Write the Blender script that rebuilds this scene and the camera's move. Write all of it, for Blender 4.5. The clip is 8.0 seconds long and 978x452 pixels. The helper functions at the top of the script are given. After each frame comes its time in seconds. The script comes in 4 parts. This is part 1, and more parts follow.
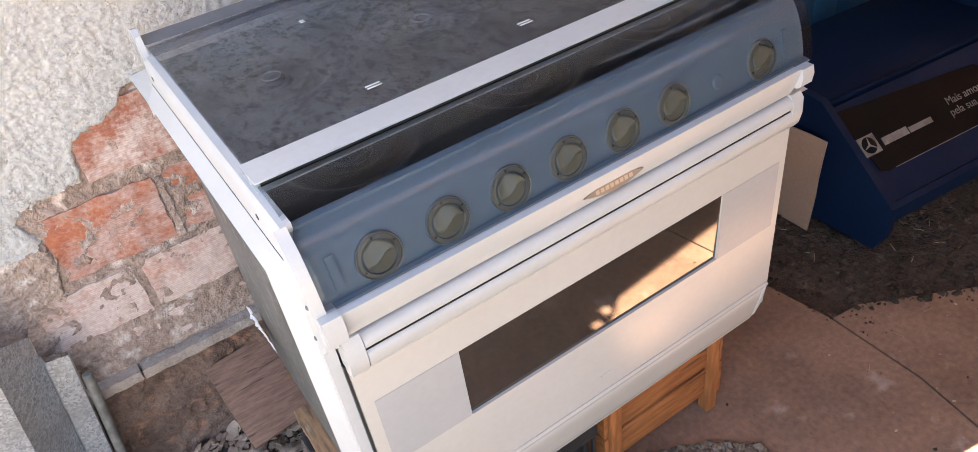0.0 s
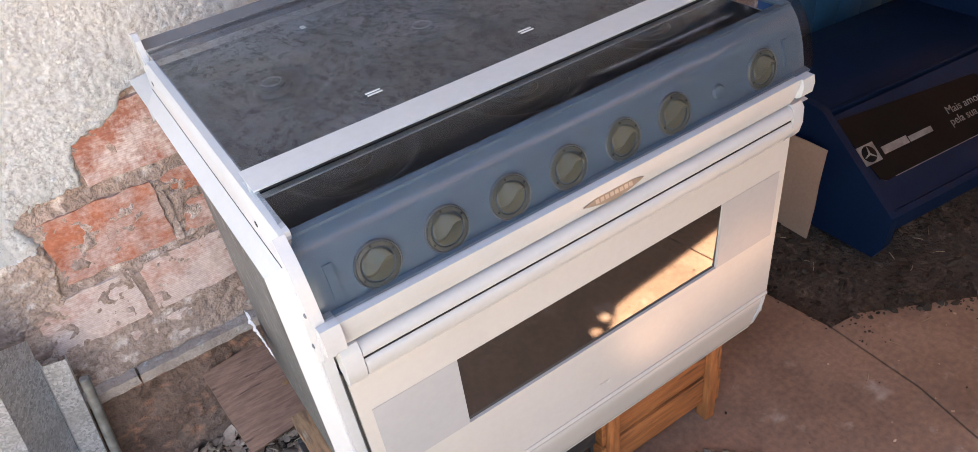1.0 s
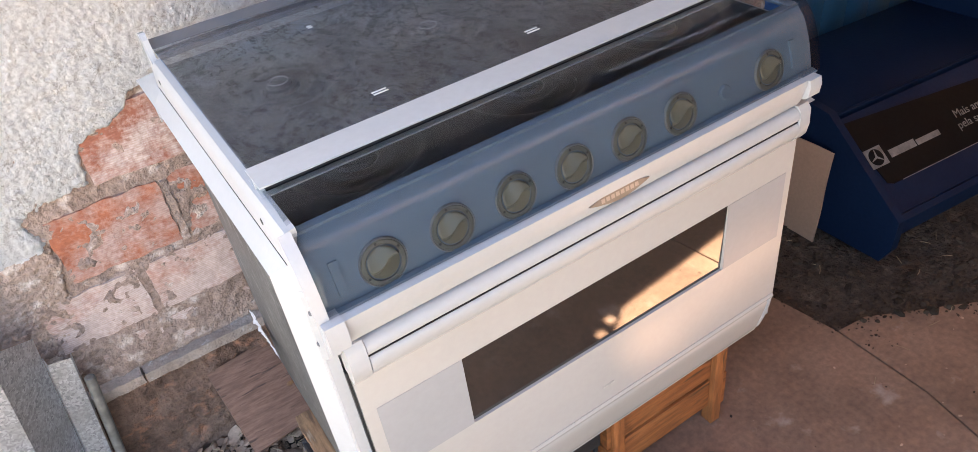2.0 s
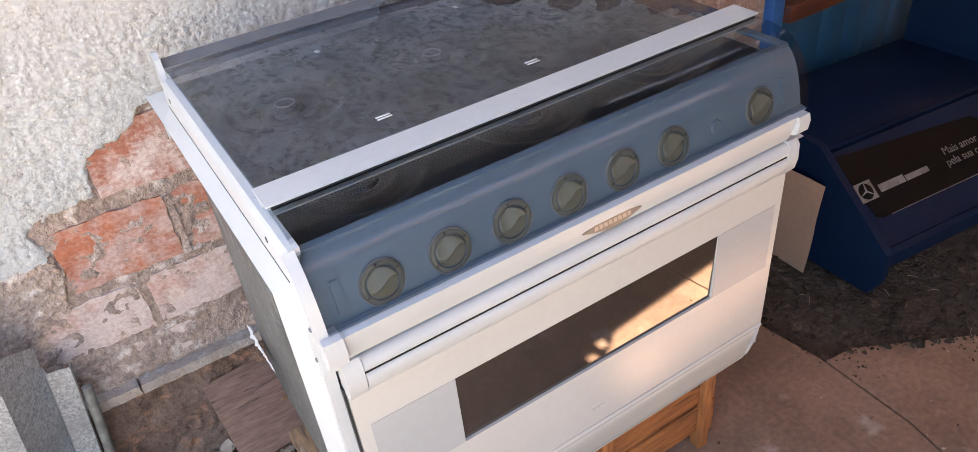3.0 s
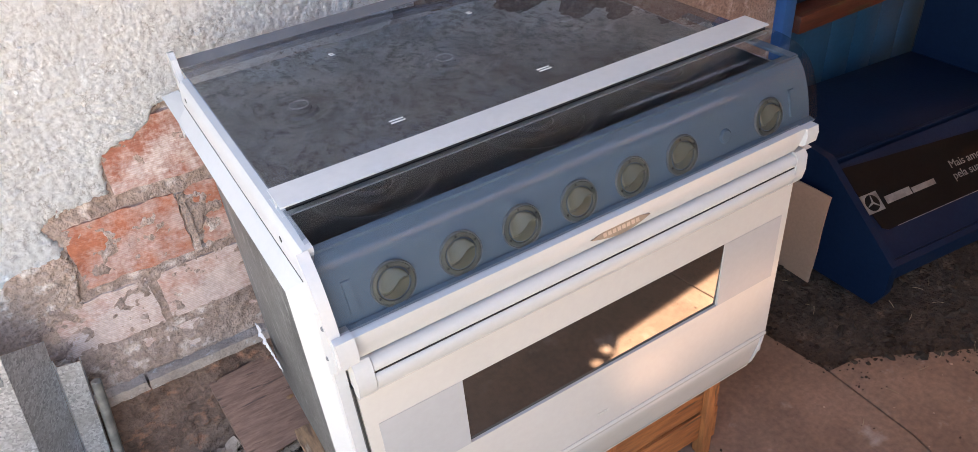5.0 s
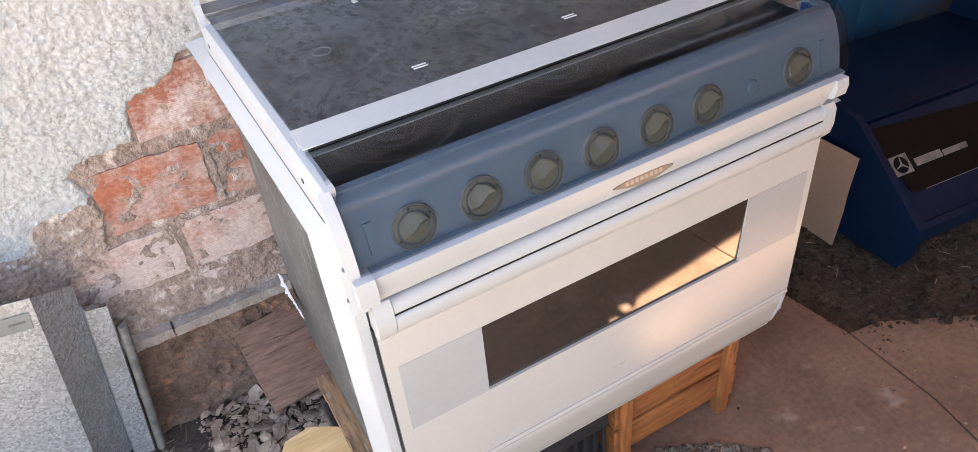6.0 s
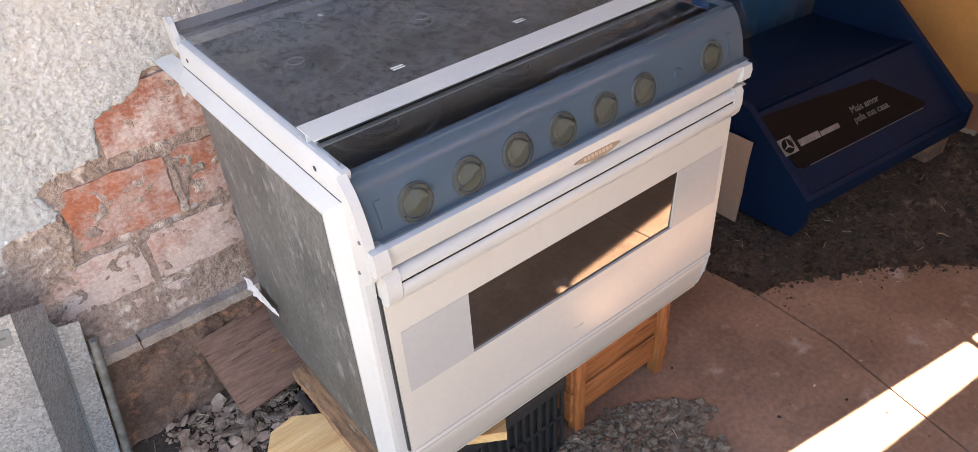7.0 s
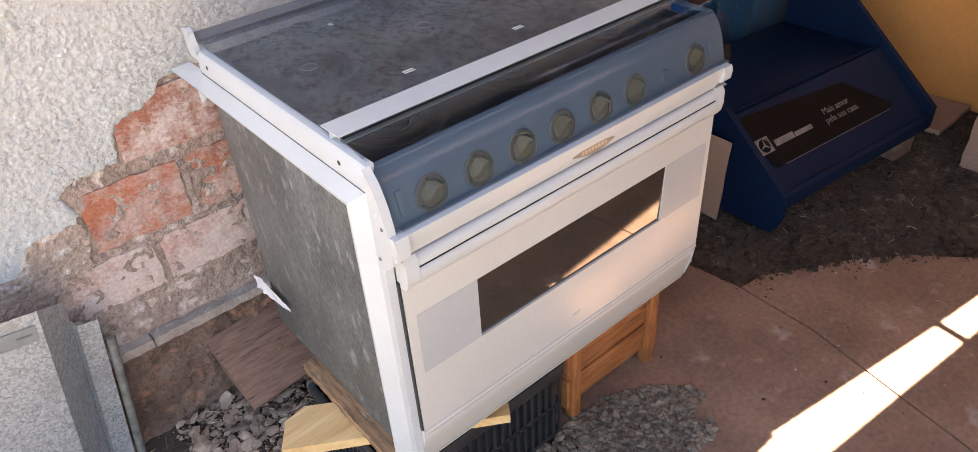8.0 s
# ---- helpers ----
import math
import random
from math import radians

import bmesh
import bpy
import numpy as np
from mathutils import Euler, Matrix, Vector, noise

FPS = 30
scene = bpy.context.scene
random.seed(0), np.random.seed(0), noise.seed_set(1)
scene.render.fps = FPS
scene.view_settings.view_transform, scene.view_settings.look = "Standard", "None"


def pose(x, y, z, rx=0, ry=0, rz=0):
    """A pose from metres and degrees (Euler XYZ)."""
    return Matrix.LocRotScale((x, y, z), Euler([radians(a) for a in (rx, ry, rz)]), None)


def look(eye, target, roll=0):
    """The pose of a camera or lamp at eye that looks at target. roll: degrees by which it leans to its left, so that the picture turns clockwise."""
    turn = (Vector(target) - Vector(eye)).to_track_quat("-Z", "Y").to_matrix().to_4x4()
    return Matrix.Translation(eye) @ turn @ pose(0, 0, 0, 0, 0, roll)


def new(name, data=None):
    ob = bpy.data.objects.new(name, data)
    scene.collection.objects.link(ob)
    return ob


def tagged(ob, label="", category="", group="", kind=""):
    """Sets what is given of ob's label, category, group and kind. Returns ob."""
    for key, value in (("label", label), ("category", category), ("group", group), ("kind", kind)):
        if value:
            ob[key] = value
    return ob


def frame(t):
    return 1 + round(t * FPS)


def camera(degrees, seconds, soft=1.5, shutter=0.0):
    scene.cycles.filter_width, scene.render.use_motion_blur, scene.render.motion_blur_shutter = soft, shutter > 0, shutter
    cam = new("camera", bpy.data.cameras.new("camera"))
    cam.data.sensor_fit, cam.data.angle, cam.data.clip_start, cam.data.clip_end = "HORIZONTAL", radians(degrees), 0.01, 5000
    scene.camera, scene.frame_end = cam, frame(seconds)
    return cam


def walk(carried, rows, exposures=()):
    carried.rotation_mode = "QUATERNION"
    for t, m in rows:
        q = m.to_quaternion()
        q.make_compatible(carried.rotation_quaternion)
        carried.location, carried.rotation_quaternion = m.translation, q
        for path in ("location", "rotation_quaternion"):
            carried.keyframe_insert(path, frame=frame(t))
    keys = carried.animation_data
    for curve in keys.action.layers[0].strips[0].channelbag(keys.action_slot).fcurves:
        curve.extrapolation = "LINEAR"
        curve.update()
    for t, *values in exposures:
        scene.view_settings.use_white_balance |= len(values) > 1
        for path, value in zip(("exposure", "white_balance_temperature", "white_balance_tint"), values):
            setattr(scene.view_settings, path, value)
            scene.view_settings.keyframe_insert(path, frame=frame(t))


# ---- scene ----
cam = camera(65.7, 8.0, soft=0.5)
PATH = [
    (0, (-0.105, 0.084, 1.387), (0.639, 1.455, 0.136), -9.1),
    (0.5, (-0.103, 0.087, 1.389), (0.644, 1.455, 0.135), -8.8),
    (1, (-0.102, 0.088, 1.39), (0.648, 1.463, 0.146), -8.6),
    (2.3, (-0.107, 0.084, 1.384), (0.631, 1.478, 0.153), -8.4),
    (2.5, (-0.11, 0.08, 1.397), (0.634, 1.475, 0.174), -7.7),
    (3, (-0.115, 0.067, 1.407), (0.659, 1.474, 0.215), -6.6),
    (3.5, (-0.115, 0.067, 1.41), (0.647, 1.477, 0.214), -7.3),
    (4, (-0.117, 0.069, 1.414), (0.649, 1.48, 0.221), -7.0),
    (4.5, (-0.123, 0.068, 1.416), (0.65, 1.483, 0.234), -5.8),
    (5.8, (-0.13, 0.053, 1.407), (0.606, 1.471, 0.204), -6.3),
    (6, (-0.134, 0.052, 1.396), (0.553, 1.453, 0.146), -6.2),
    (6.2, (-0.145, 0.048, 1.388), (0.544, 1.433, 0.121), -5.2),
    (6.5, (-0.186, 0.038, 1.404), (0.62, 1.356, 0.133), -4.0),
    (6.7, (-0.237, 0.027, 1.412), (0.645, 1.302, 0.15), -3.1),
    (7, (-0.311, -0.008, 1.443), (0.621, 1.267, 0.215), -4.1),
    (7.2, (-0.344, -0.025, 1.459), (0.597, 1.239, 0.227), -4.4),
    (7.5, (-0.377, -0.038, 1.464), (0.588, 1.207, 0.231), -3.9),
    (8, (-0.403, -0.052, 1.472), (0.587, 1.201, 0.268), -3.8),
]
walk(cam, [(t, look(eye, target, roll)) for t, eye, target, roll in PATH], [(0, 4.48, 7500, 12), (4.7, 4.46, 7250, 11), (6, 4.48, 7350, 11), (7, 4.36, 7550, 13), (8, 4.28, 7600, 13)])

# ---- world, sun and exposure ----
SUN_TO = Vector((0.30, 0.36, 0.88)).normalized()
world = bpy.data.worlds.new("world")
scene.world = world
world.use_nodes = True
wn = world.node_tree
sky = wn.nodes.new("ShaderNodeTexSky")
sky.sky_type = "NISHITA"
sky.sun_disc = False
sky.sun_elevation = math.asin(SUN_TO.z)
sky.sun_rotation = math.atan2(SUN_TO.x, SUN_TO.y)
sky.dust_density = 2.0
wn.links.new(sky.outputs["Color"], wn.nodes["Background"].inputs["Color"])
wn.nodes["Background"].inputs["Strength"].default_value = 0.055
sun_data = bpy.data.lights.new("sun", "SUN")
sun_data.energy, sun_data.angle, sun_data.color = 5.0, radians(0.35), (1.0, 0.90, 0.76)
sun = new("sun", sun_data)
sun.matrix_world = look(SUN_TO * 10, (0, 0, 0))


# ---- materials ----
def nodes_of(name):
    m = bpy.data.materials.new(name)
    m.use_nodes = True
    return m, m.node_tree, m.node_tree.nodes["Principled BSDF"]


def mixed(nt, fac, a, b, kind="MIX"):
    n = nt.nodes.new("ShaderNodeMix")
    n.data_type, n.blend_type = "RGBA", kind
    for sock, v in ((n.inputs[0], fac), (n.inputs[6], a), (n.inputs[7], b)):
        if isinstance(v, bpy.types.NodeSocket):
            nt.links.new(v, sock)
        elif isinstance(v, (int, float)):
            sock.default_value = v
        else:
            sock.default_value = (*v, 1)
    return n.outputs[2]


def coords(nt, stretch=(1, 1, 1), turn=(0, 0, 0)):
    tc = nt.nodes.new("ShaderNodeTexCoord")
    mp = nt.nodes.new("ShaderNodeMapping")
    mp.inputs["Scale"].default_value = stretch
    mp.inputs["Rotation"].default_value = turn
    nt.links.new(tc.outputs["Object"], mp.inputs["Vector"])
    return mp.outputs[0]


def speckle(nt, vec, scale, lo, hi, detail=6, rough=0.6):
    n = nt.nodes.new("ShaderNodeTexNoise")
    n.inputs["Scale"].default_value, n.inputs["Detail"].default_value = scale, detail
    n.inputs["Roughness"].default_value = rough
    nt.links.new(vec, n.inputs["Vector"])
    r = nt.nodes.new("ShaderNodeMapRange")
    r.inputs["From Min"].default_value, r.inputs["From Max"].default_value = lo, hi
    nt.links.new(n.outputs["Fac"], r.inputs["Value"])
    return r.outputs["Result"]


def bumped(nt, bsdf, height, strength, dist):
    b = nt.nodes.new("ShaderNodeBump")
    b.inputs["Strength"].default_value, b.inputs["Distance"].default_value = strength, dist
    nt.links.new(height, b.inputs["Height"])
    nt.links.new(b.outputs["Normal"], bsdf.inputs["Normal"])


def surf(name, c1, c2, big=4.0, fine=60.0, rough=0.6, metal=0.0, bump=0.3, dist=0.002, c3=None, spots=(0.6, 0.7), stretch=(1, 1, 1), islands=0.0, objects=0.0, grain=0.35, spec=0.5):
    """Two colours mixed by broad clouds and fine grain, a third in spots, with fine relief."""
    m, nt, b = nodes_of(name)
    v = coords(nt, stretch)
    col = mixed(nt, speckle(nt, v, big, 0.35, 0.65), c1, c2)
    fine_f = speckle(nt, v, fine, 0.3, 0.7)
    dark = mixed(nt, fine_f, [1 - grain] * 3, (1, 1, 1))
    col = mixed(nt, 1.0, col, dark, "MULTIPLY")
    if c3:
        col = mixed(nt, speckle(nt, v, big * 3.1, spots[0], spots[1]), col, c3)
    if islands or objects:
        src = nt.nodes.new("ShaderNodeNewGeometry").outputs["Random Per Island"] if islands else nt.nodes.new("ShaderNodeObjectInfo").outputs["Random"]
        r = nt.nodes.new("ShaderNodeMapRange")
        amount = islands or objects
        r.inputs["To Min"].default_value, r.inputs["To Max"].default_value = 1 - amount, 1 + amount
        nt.links.new(src, r.inputs["Value"])
        hsv = nt.nodes.new("ShaderNodeHueSaturation")
        nt.links.new(r.outputs["Result"], hsv.inputs["Value"])
        nt.links.new(col, hsv.inputs["Color"])
        col = hsv.outputs["Color"]
    nt.links.new(col, b.inputs["Base Color"])
    b.inputs["Roughness"].default_value, b.inputs["Metallic"].default_value = rough, metal
    b.inputs["Specular IOR Level"].default_value = spec
    if bump:
        bumped(nt, b, fine_f, bump, dist)
    return m


def glass(name, tint, ior=1.5, rough=0.0, smear_mottle=0.0):
    m, nt, b = nodes_of(name)
    nt.nodes.remove(b)
    tr = nt.nodes.new("ShaderNodeBsdfTransparent")
    tr.inputs["Color"].default_value = (*tint, 1)
    gl = nt.nodes.new("ShaderNodeBsdfGlossy")
    gl.inputs["Roughness"].default_value = rough
    gl.inputs["Color"].default_value = (0.70, 0.83, 1.0, 1)
    lw = nt.nodes.new("ShaderNodeLayerWeight")
    power = nt.nodes.new("ShaderNodeMath")
    power.operation, power.inputs[1].default_value = "POWER", 5.0
    nt.links.new(lw.outputs["Facing"], power.inputs[0])
    head_on = ((ior - 1) / (ior + 1)) ** 2
    ramp = nt.nodes.new("ShaderNodeMapRange")
    ramp.inputs["To Min"].default_value = head_on
    nt.links.new(power.outputs[0], ramp.inputs["Value"])
    mx = nt.nodes.new("ShaderNodeMixShader")
    amount = ramp.outputs["Result"]
    # uneven gloss: smears, plus texture painted in for the mirrored plaster
    if smear_mottle:
        v = coords(nt, (1, 0.7, 1), (0, 0, 0.5))
        mottle_mask = nt.nodes.new("ShaderNodeMath")
        mottle_mask.operation = "MULTIPLY"
        nt.links.new(speckle(nt, v, 95, 0.42, 0.50, 8, 0.7), mottle_mask.inputs[0])
        nt.links.new(speckle(nt, v, 11, 0.25, 0.55), mottle_mask.inputs[1])
        dull = nt.nodes.new("ShaderNodeMapRange")
        dull.inputs["To Min"].default_value, dull.inputs["To Max"].default_value = 1 - smear_mottle, 1 + smear_mottle * 0.45
        nt.links.new(mottle_mask.outputs[0], dull.inputs["Value"])
        prod = nt.nodes.new("ShaderNodeMath")
        prod.operation, prod.use_clamp = "MULTIPLY", True
        nt.links.new(amount, prod.inputs[0])
        nt.links.new(dull.outputs["Result"], prod.inputs[1])
        amount = prod.outputs[0]
    nt.links.new(amount, mx.inputs[0])
    nt.links.new(tr.outputs[0], mx.inputs[1])
    nt.links.new(gl.outputs[0], mx.inputs[2])
    nt.links.new(mx.outputs[0], nt.nodes["Material Output"].inputs["Surface"])
    return m


WHITE = surf("white_enamel", (0.42, 0.428, 0.436), (0.39, 0.398, 0.402), 5, 120, 0.28, bump=0.02, grain=0.05, c3=(0.375, 0.362, 0.336), spots=(0.66, 0.8))
DOOR = surf("door_enamel", (0.435, 0.420, 0.396), (0.405, 0.390, 0.366), 3, 90, 0.20, bump=0.01, grain=0.04, c3=(0.45, 0.425, 0.385), spots=(0.68, 0.85))
BAND = surf("printed_band", (0.335, 0.340, 0.345), (0.315, 0.32, 0.325), 3, 90, 0.22, bump=0.01, grain=0.05)
ALU = surf("brushed_aluminium", (0.52, 0.54, 0.55), (0.485, 0.505, 0.515), 6, 80, 0.42, 0.25, bump=0.03, grain=0.06)
HINGE = surf("grey_hinge_bar", (0.10, 0.105, 0.12), (0.13, 0.135, 0.15), 8, 90, 0.4, bump=0.03, grain=0.1)
PANEL = surf("blue_grey_plastic", (0.165, 0.220, 0.272), (0.150, 0.200, 0.250), 4, 200, 0.45, bump=0.03, grain=0.06, c3=(0.22, 0.265, 0.31), spots=(0.62, 0.9), spec=0.25)
OLIVE = surf("olive_plastic", (0.20, 0.19, 0.138), (0.16, 0.152, 0.108), 30, 160, 0.28, bump=0.05, grain=0.12)
RING = surf("olive_grey_ring", (0.165, 0.163, 0.135), (0.135, 0.133, 0.11), 30, 160, 0.45, bump=0.05, grain=0.12)
BEZEL = surf("worn_grey_rim", (0.24, 0.245, 0.24), (0.19, 0.195, 0.19), 30, 160, 0.4, 0.2, bump=0.05, grain=0.12)
TUBE = surf("weathered_tube", (0.30, 0.29, 0.265), (0.15, 0.142, 0.128), 40, 160, 0.6, 0.3, bump=0.3, grain=0.4)
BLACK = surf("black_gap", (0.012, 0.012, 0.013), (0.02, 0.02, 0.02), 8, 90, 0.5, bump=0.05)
STEEL = surf("dull_cooktop_steel", (0.185, 0.185, 0.19), (0.125, 0.125, 0.13), 5, 120, 0.30, 0.8, bump=0.06, grain=0.2)
CHROME = surf("chrome", (0.92, 0.92, 0.92), (0.88, 0.88, 0.88), 5, 50, 0.2, 0.3, bump=0.0, grain=0.02)
BADGE = surf("bronze_badge", (0.42, 0.32, 0.24), (0.36, 0.28, 0.21), 12, 90, 0.35, 0.5, bump=0.05, grain=0.1)
GILT = surf("pale_gilt", (0.62, 0.46, 0.34), (0.55, 0.42, 0.32), 12, 90, 0.4, 0.3, bump=0.0, grain=0.05)
GREY_INK = surf("grey_ink", (0.45, 0.43, 0.40), (0.5, 0.48, 0.45), 12, 90, 0.5, bump=0.0)
ZINC = surf("dull_zinc_sheet", (0.235, 0.24, 0.238), (0.14, 0.145, 0.143), 11, 170, 0.5, 0.5, bump=0.2, dist=0.001, grain=0.55, c3=(0.38, 0.385, 0.38), spots=(0.56, 0.76), stretch=(1, 1, 0.5))
PAPER = surf("torn_film", (0.78, 0.76, 0.78), (0.66, 0.63, 0.66), 30, 120, 0.5, bump=0.3)
SMOKED = glass("smoked_glass", (0.66, 0.66, 0.68), 1.95, 0.0, 0.45)
CURVED = glass("smoked_curved_glass", (0.775, 0.79, 0.805), 1.26, 0.0)
MORTAR = surf("sandy_mortar", (0.47, 0.35, 0.292), (0.335, 0.236, 0.192), 9, 120, 0.95, bump=0.9, dist=0.004, c3=(0.56, 0.47, 0.42), spots=(0.55, 0.7), grain=0.5)
FOOTING = surf("damp_earthy_footing", (0.275, 0.17, 0.124), (0.16, 0.092, 0.066), 9, 110, 0.95, bump=0.9, dist=0.005, c3=(0.36, 0.17, 0.105), spots=(0.56, 0.7), grain=0.45)
LEDGE = surf("grey_concrete_ledge", (0.46, 0.375, 0.32), (0.33, 0.255, 0.21), 14, 110, 0.92, bump=0.8, dist=0.003, c3=(0.48, 0.46, 0.43), spots=(0.6, 0.72), grain=0.35)
# paler colour for the unseen outer ground, added to bounce light
BOUNCE_GROUND = surf("pale_bounce_ground", (0.29, 0.262, 0.232), (0.23, 0.205, 0.18), 1.2, 30, 0.95, bump=0.5, dist=0.006, grain=0.3)
DIRT = surf("brown_earth", (0.092, 0.063, 0.046), (0.063, 0.044, 0.033), 6, 60, 0.96, bump=1.0, dist=0.008, c3=(0.16, 0.12, 0.09), spots=(0.58, 0.7), grain=0.45)
CONCRETE = surf("reddish_concrete_floor", (0.315, 0.190, 0.132), (0.178, 0.106, 0.073), 3.6, 75, 0.62, bump=0.35, dist=0.002, c3=(0.34, 0.275, 0.235), spots=(0.60, 0.74), grain=0.38)
JOINT = surf("earth_in_joint", (0.165, 0.110, 0.083), (0.095, 0.064, 0.048), 30, 160, 0.96, bump=1.0, dist=0.003, grain=0.45)
GRAVEL = surf("dark_gravel", (0.076, 0.055, 0.040), (0.053, 0.039, 0.029), 30, 220, 0.95, bump=0.5, spec=0.15, islands=0.4, grain=0.3)
SLATE_GRAVEL = surf("grey_crushed_stone", (0.195, 0.152, 0.112), (0.130, 0.101, 0.074), 30, 220, 0.95, bump=0.5, islands=0.4, grain=0.3)
RUBBLE = surf("pale_rubble", (0.50, 0.355, 0.262), (0.28, 0.18, 0.127), 20, 160, 0.92, bump=0.6, islands=0.45, grain=0.35)
STRAW = surf("dry_straw", (0.42, 0.32, 0.2), (0.30, 0.22, 0.14), 30, 160, 0.85, bump=0.2, islands=0.3)
BLUE = surf("dark_blue_paint", (0.006, 0.0165, 0.044), (0.0045, 0.012, 0.033), 4, 90, 0.40, bump=0.08, grain=0.2, c3=(0.018, 0.027, 0.05), spots=(0.66, 0.85), spec=0.08)
BLUE_WALL = surf("blue_board_paint", (0.008, 0.072, 0.16), (0.006, 0.056, 0.125), 4, 80, 0.5, bump=0.1, grain=0.2, objects=0.12)
BLUE_POST = surf("bright_blue_paint", (0.03, 0.13, 0.36), (0.025, 0.10, 0.29), 4, 80, 0.4, bump=0.1, grain=0.15)
SIGN = surf("black_sign_sheet", (0.005, 0.005, 0.006), (0.008, 0.0078, 0.0078), 6, 120, 0.45, bump=0.05, grain=0.2, spec=0.06)
SIGN_WHITE = surf("worn_white_print", (0.20, 0.20, 0.20), (0.10, 0.10, 0.10), 30, 160, 0.5, bump=0.0, grain=0.2)
YELLOW = surf("ochre_wall_paint", (0.70, 0.30, 0.080), (0.63, 0.26, 0.068), 2.5, 60, 0.75, bump=0.2, grain=0.12)
PINKISH = surf("pinkish_render", (0.36, 0.22, 0.16), (0.30, 0.18, 0.13), 5, 70, 0.9, bump=0.5, grain=0.25)
CARD = surf("brown_cardboard", (0.34, 0.21, 0.145), (0.29, 0.18, 0.125), 5, 120, 0.85, bump=0.1, grain=0.12)
TIN = surf("roof_tin", (0.15, 0.14, 0.13), (0.11, 0.10, 0.09), 3, 40, 0.6, 0.2, bump=0.1)
BLACK_PLASTIC = surf("black_crate_plastic", (0.022, 0.022, 0.024), (0.032, 0.031, 0.032), 12, 120, 0.45, bump=0.1, c3=(0.07, 0.06, 0.05), spots=(0.6, 0.8))


def plaster_mat():
    """Pitted lime wash over coarse sand render; pit and crease shade painted in."""
    m, nt, b = nodes_of("rough_lime_plaster")
    v = coords(nt)
    col = mixed(nt, speckle(nt, v, 4.5, 0.35, 0.66), (0.985, 0.975, 0.955), (0.955, 0.935, 0.91))
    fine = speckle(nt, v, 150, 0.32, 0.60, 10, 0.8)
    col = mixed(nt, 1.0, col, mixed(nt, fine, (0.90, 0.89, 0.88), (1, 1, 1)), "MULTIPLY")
    # darkens the hollows: their shade is painted into the colour
    pit_shade = speckle(nt, v, 150, 0.335, 0.405, 9, 0.8)
    col = mixed(nt, 1.0, col, mixed(nt, pit_shade, (0.33, 0.30, 0.28), (1, 1, 1)), "MULTIPLY")
    crease = nt.nodes.new("ShaderNodeTexVoronoi")
    crease.feature, crease.inputs["Scale"].default_value = "DISTANCE_TO_EDGE", 62
    warp = nt.nodes.new("ShaderNodeTexNoise")
    warp.inputs["Scale"].default_value, warp.inputs["Detail"].default_value = 45, 6
    nt.links.new(v, warp.inputs["Vector"])
    bend = nt.nodes.new("ShaderNodeVectorMath")
    bend.operation, bend.inputs[1].default_value = "MULTIPLY_ADD", (0.05, 0.05, 0.05)
    nt.links.new(warp.outputs["Color"], bend.inputs[0])
    nt.links.new(v, bend.inputs[2])
    nt.links.new(bend.outputs[0], crease.inputs["Vector"])
    # thin crease lines get painted-in shade too
    crease_shade = nt.nodes.new("ShaderNodeMapRange")
    crease_shade.inputs["From Min"].default_value, crease_shade.inputs["From Max"].default_value = 0.0, 0.06
    crease_shade.inputs["To Min"].default_value, crease_shade.inputs["To Max"].default_value = 1.0, 0.0
    nt.links.new(crease.outputs["Distance"], crease_shade.inputs["Value"])
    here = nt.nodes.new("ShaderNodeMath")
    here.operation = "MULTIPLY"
    nt.links.new(crease_shade.outputs["Result"], here.inputs[0])
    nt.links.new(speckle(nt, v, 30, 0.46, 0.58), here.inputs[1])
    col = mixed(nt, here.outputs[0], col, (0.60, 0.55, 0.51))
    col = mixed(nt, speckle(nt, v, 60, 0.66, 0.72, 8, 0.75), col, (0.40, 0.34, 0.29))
    col = mixed(nt, speckle(nt, v, 9, 0.66, 0.86), col, (0.68, 0.60, 0.55))
    nt.links.new(col, b.inputs["Base Color"])
    b.inputs["Roughness"].default_value, b.inputs["Specular IOR Level"].default_value = 0.95, 0.1
    bumped(nt, b, fine, 1.0, 0.006)
    return m


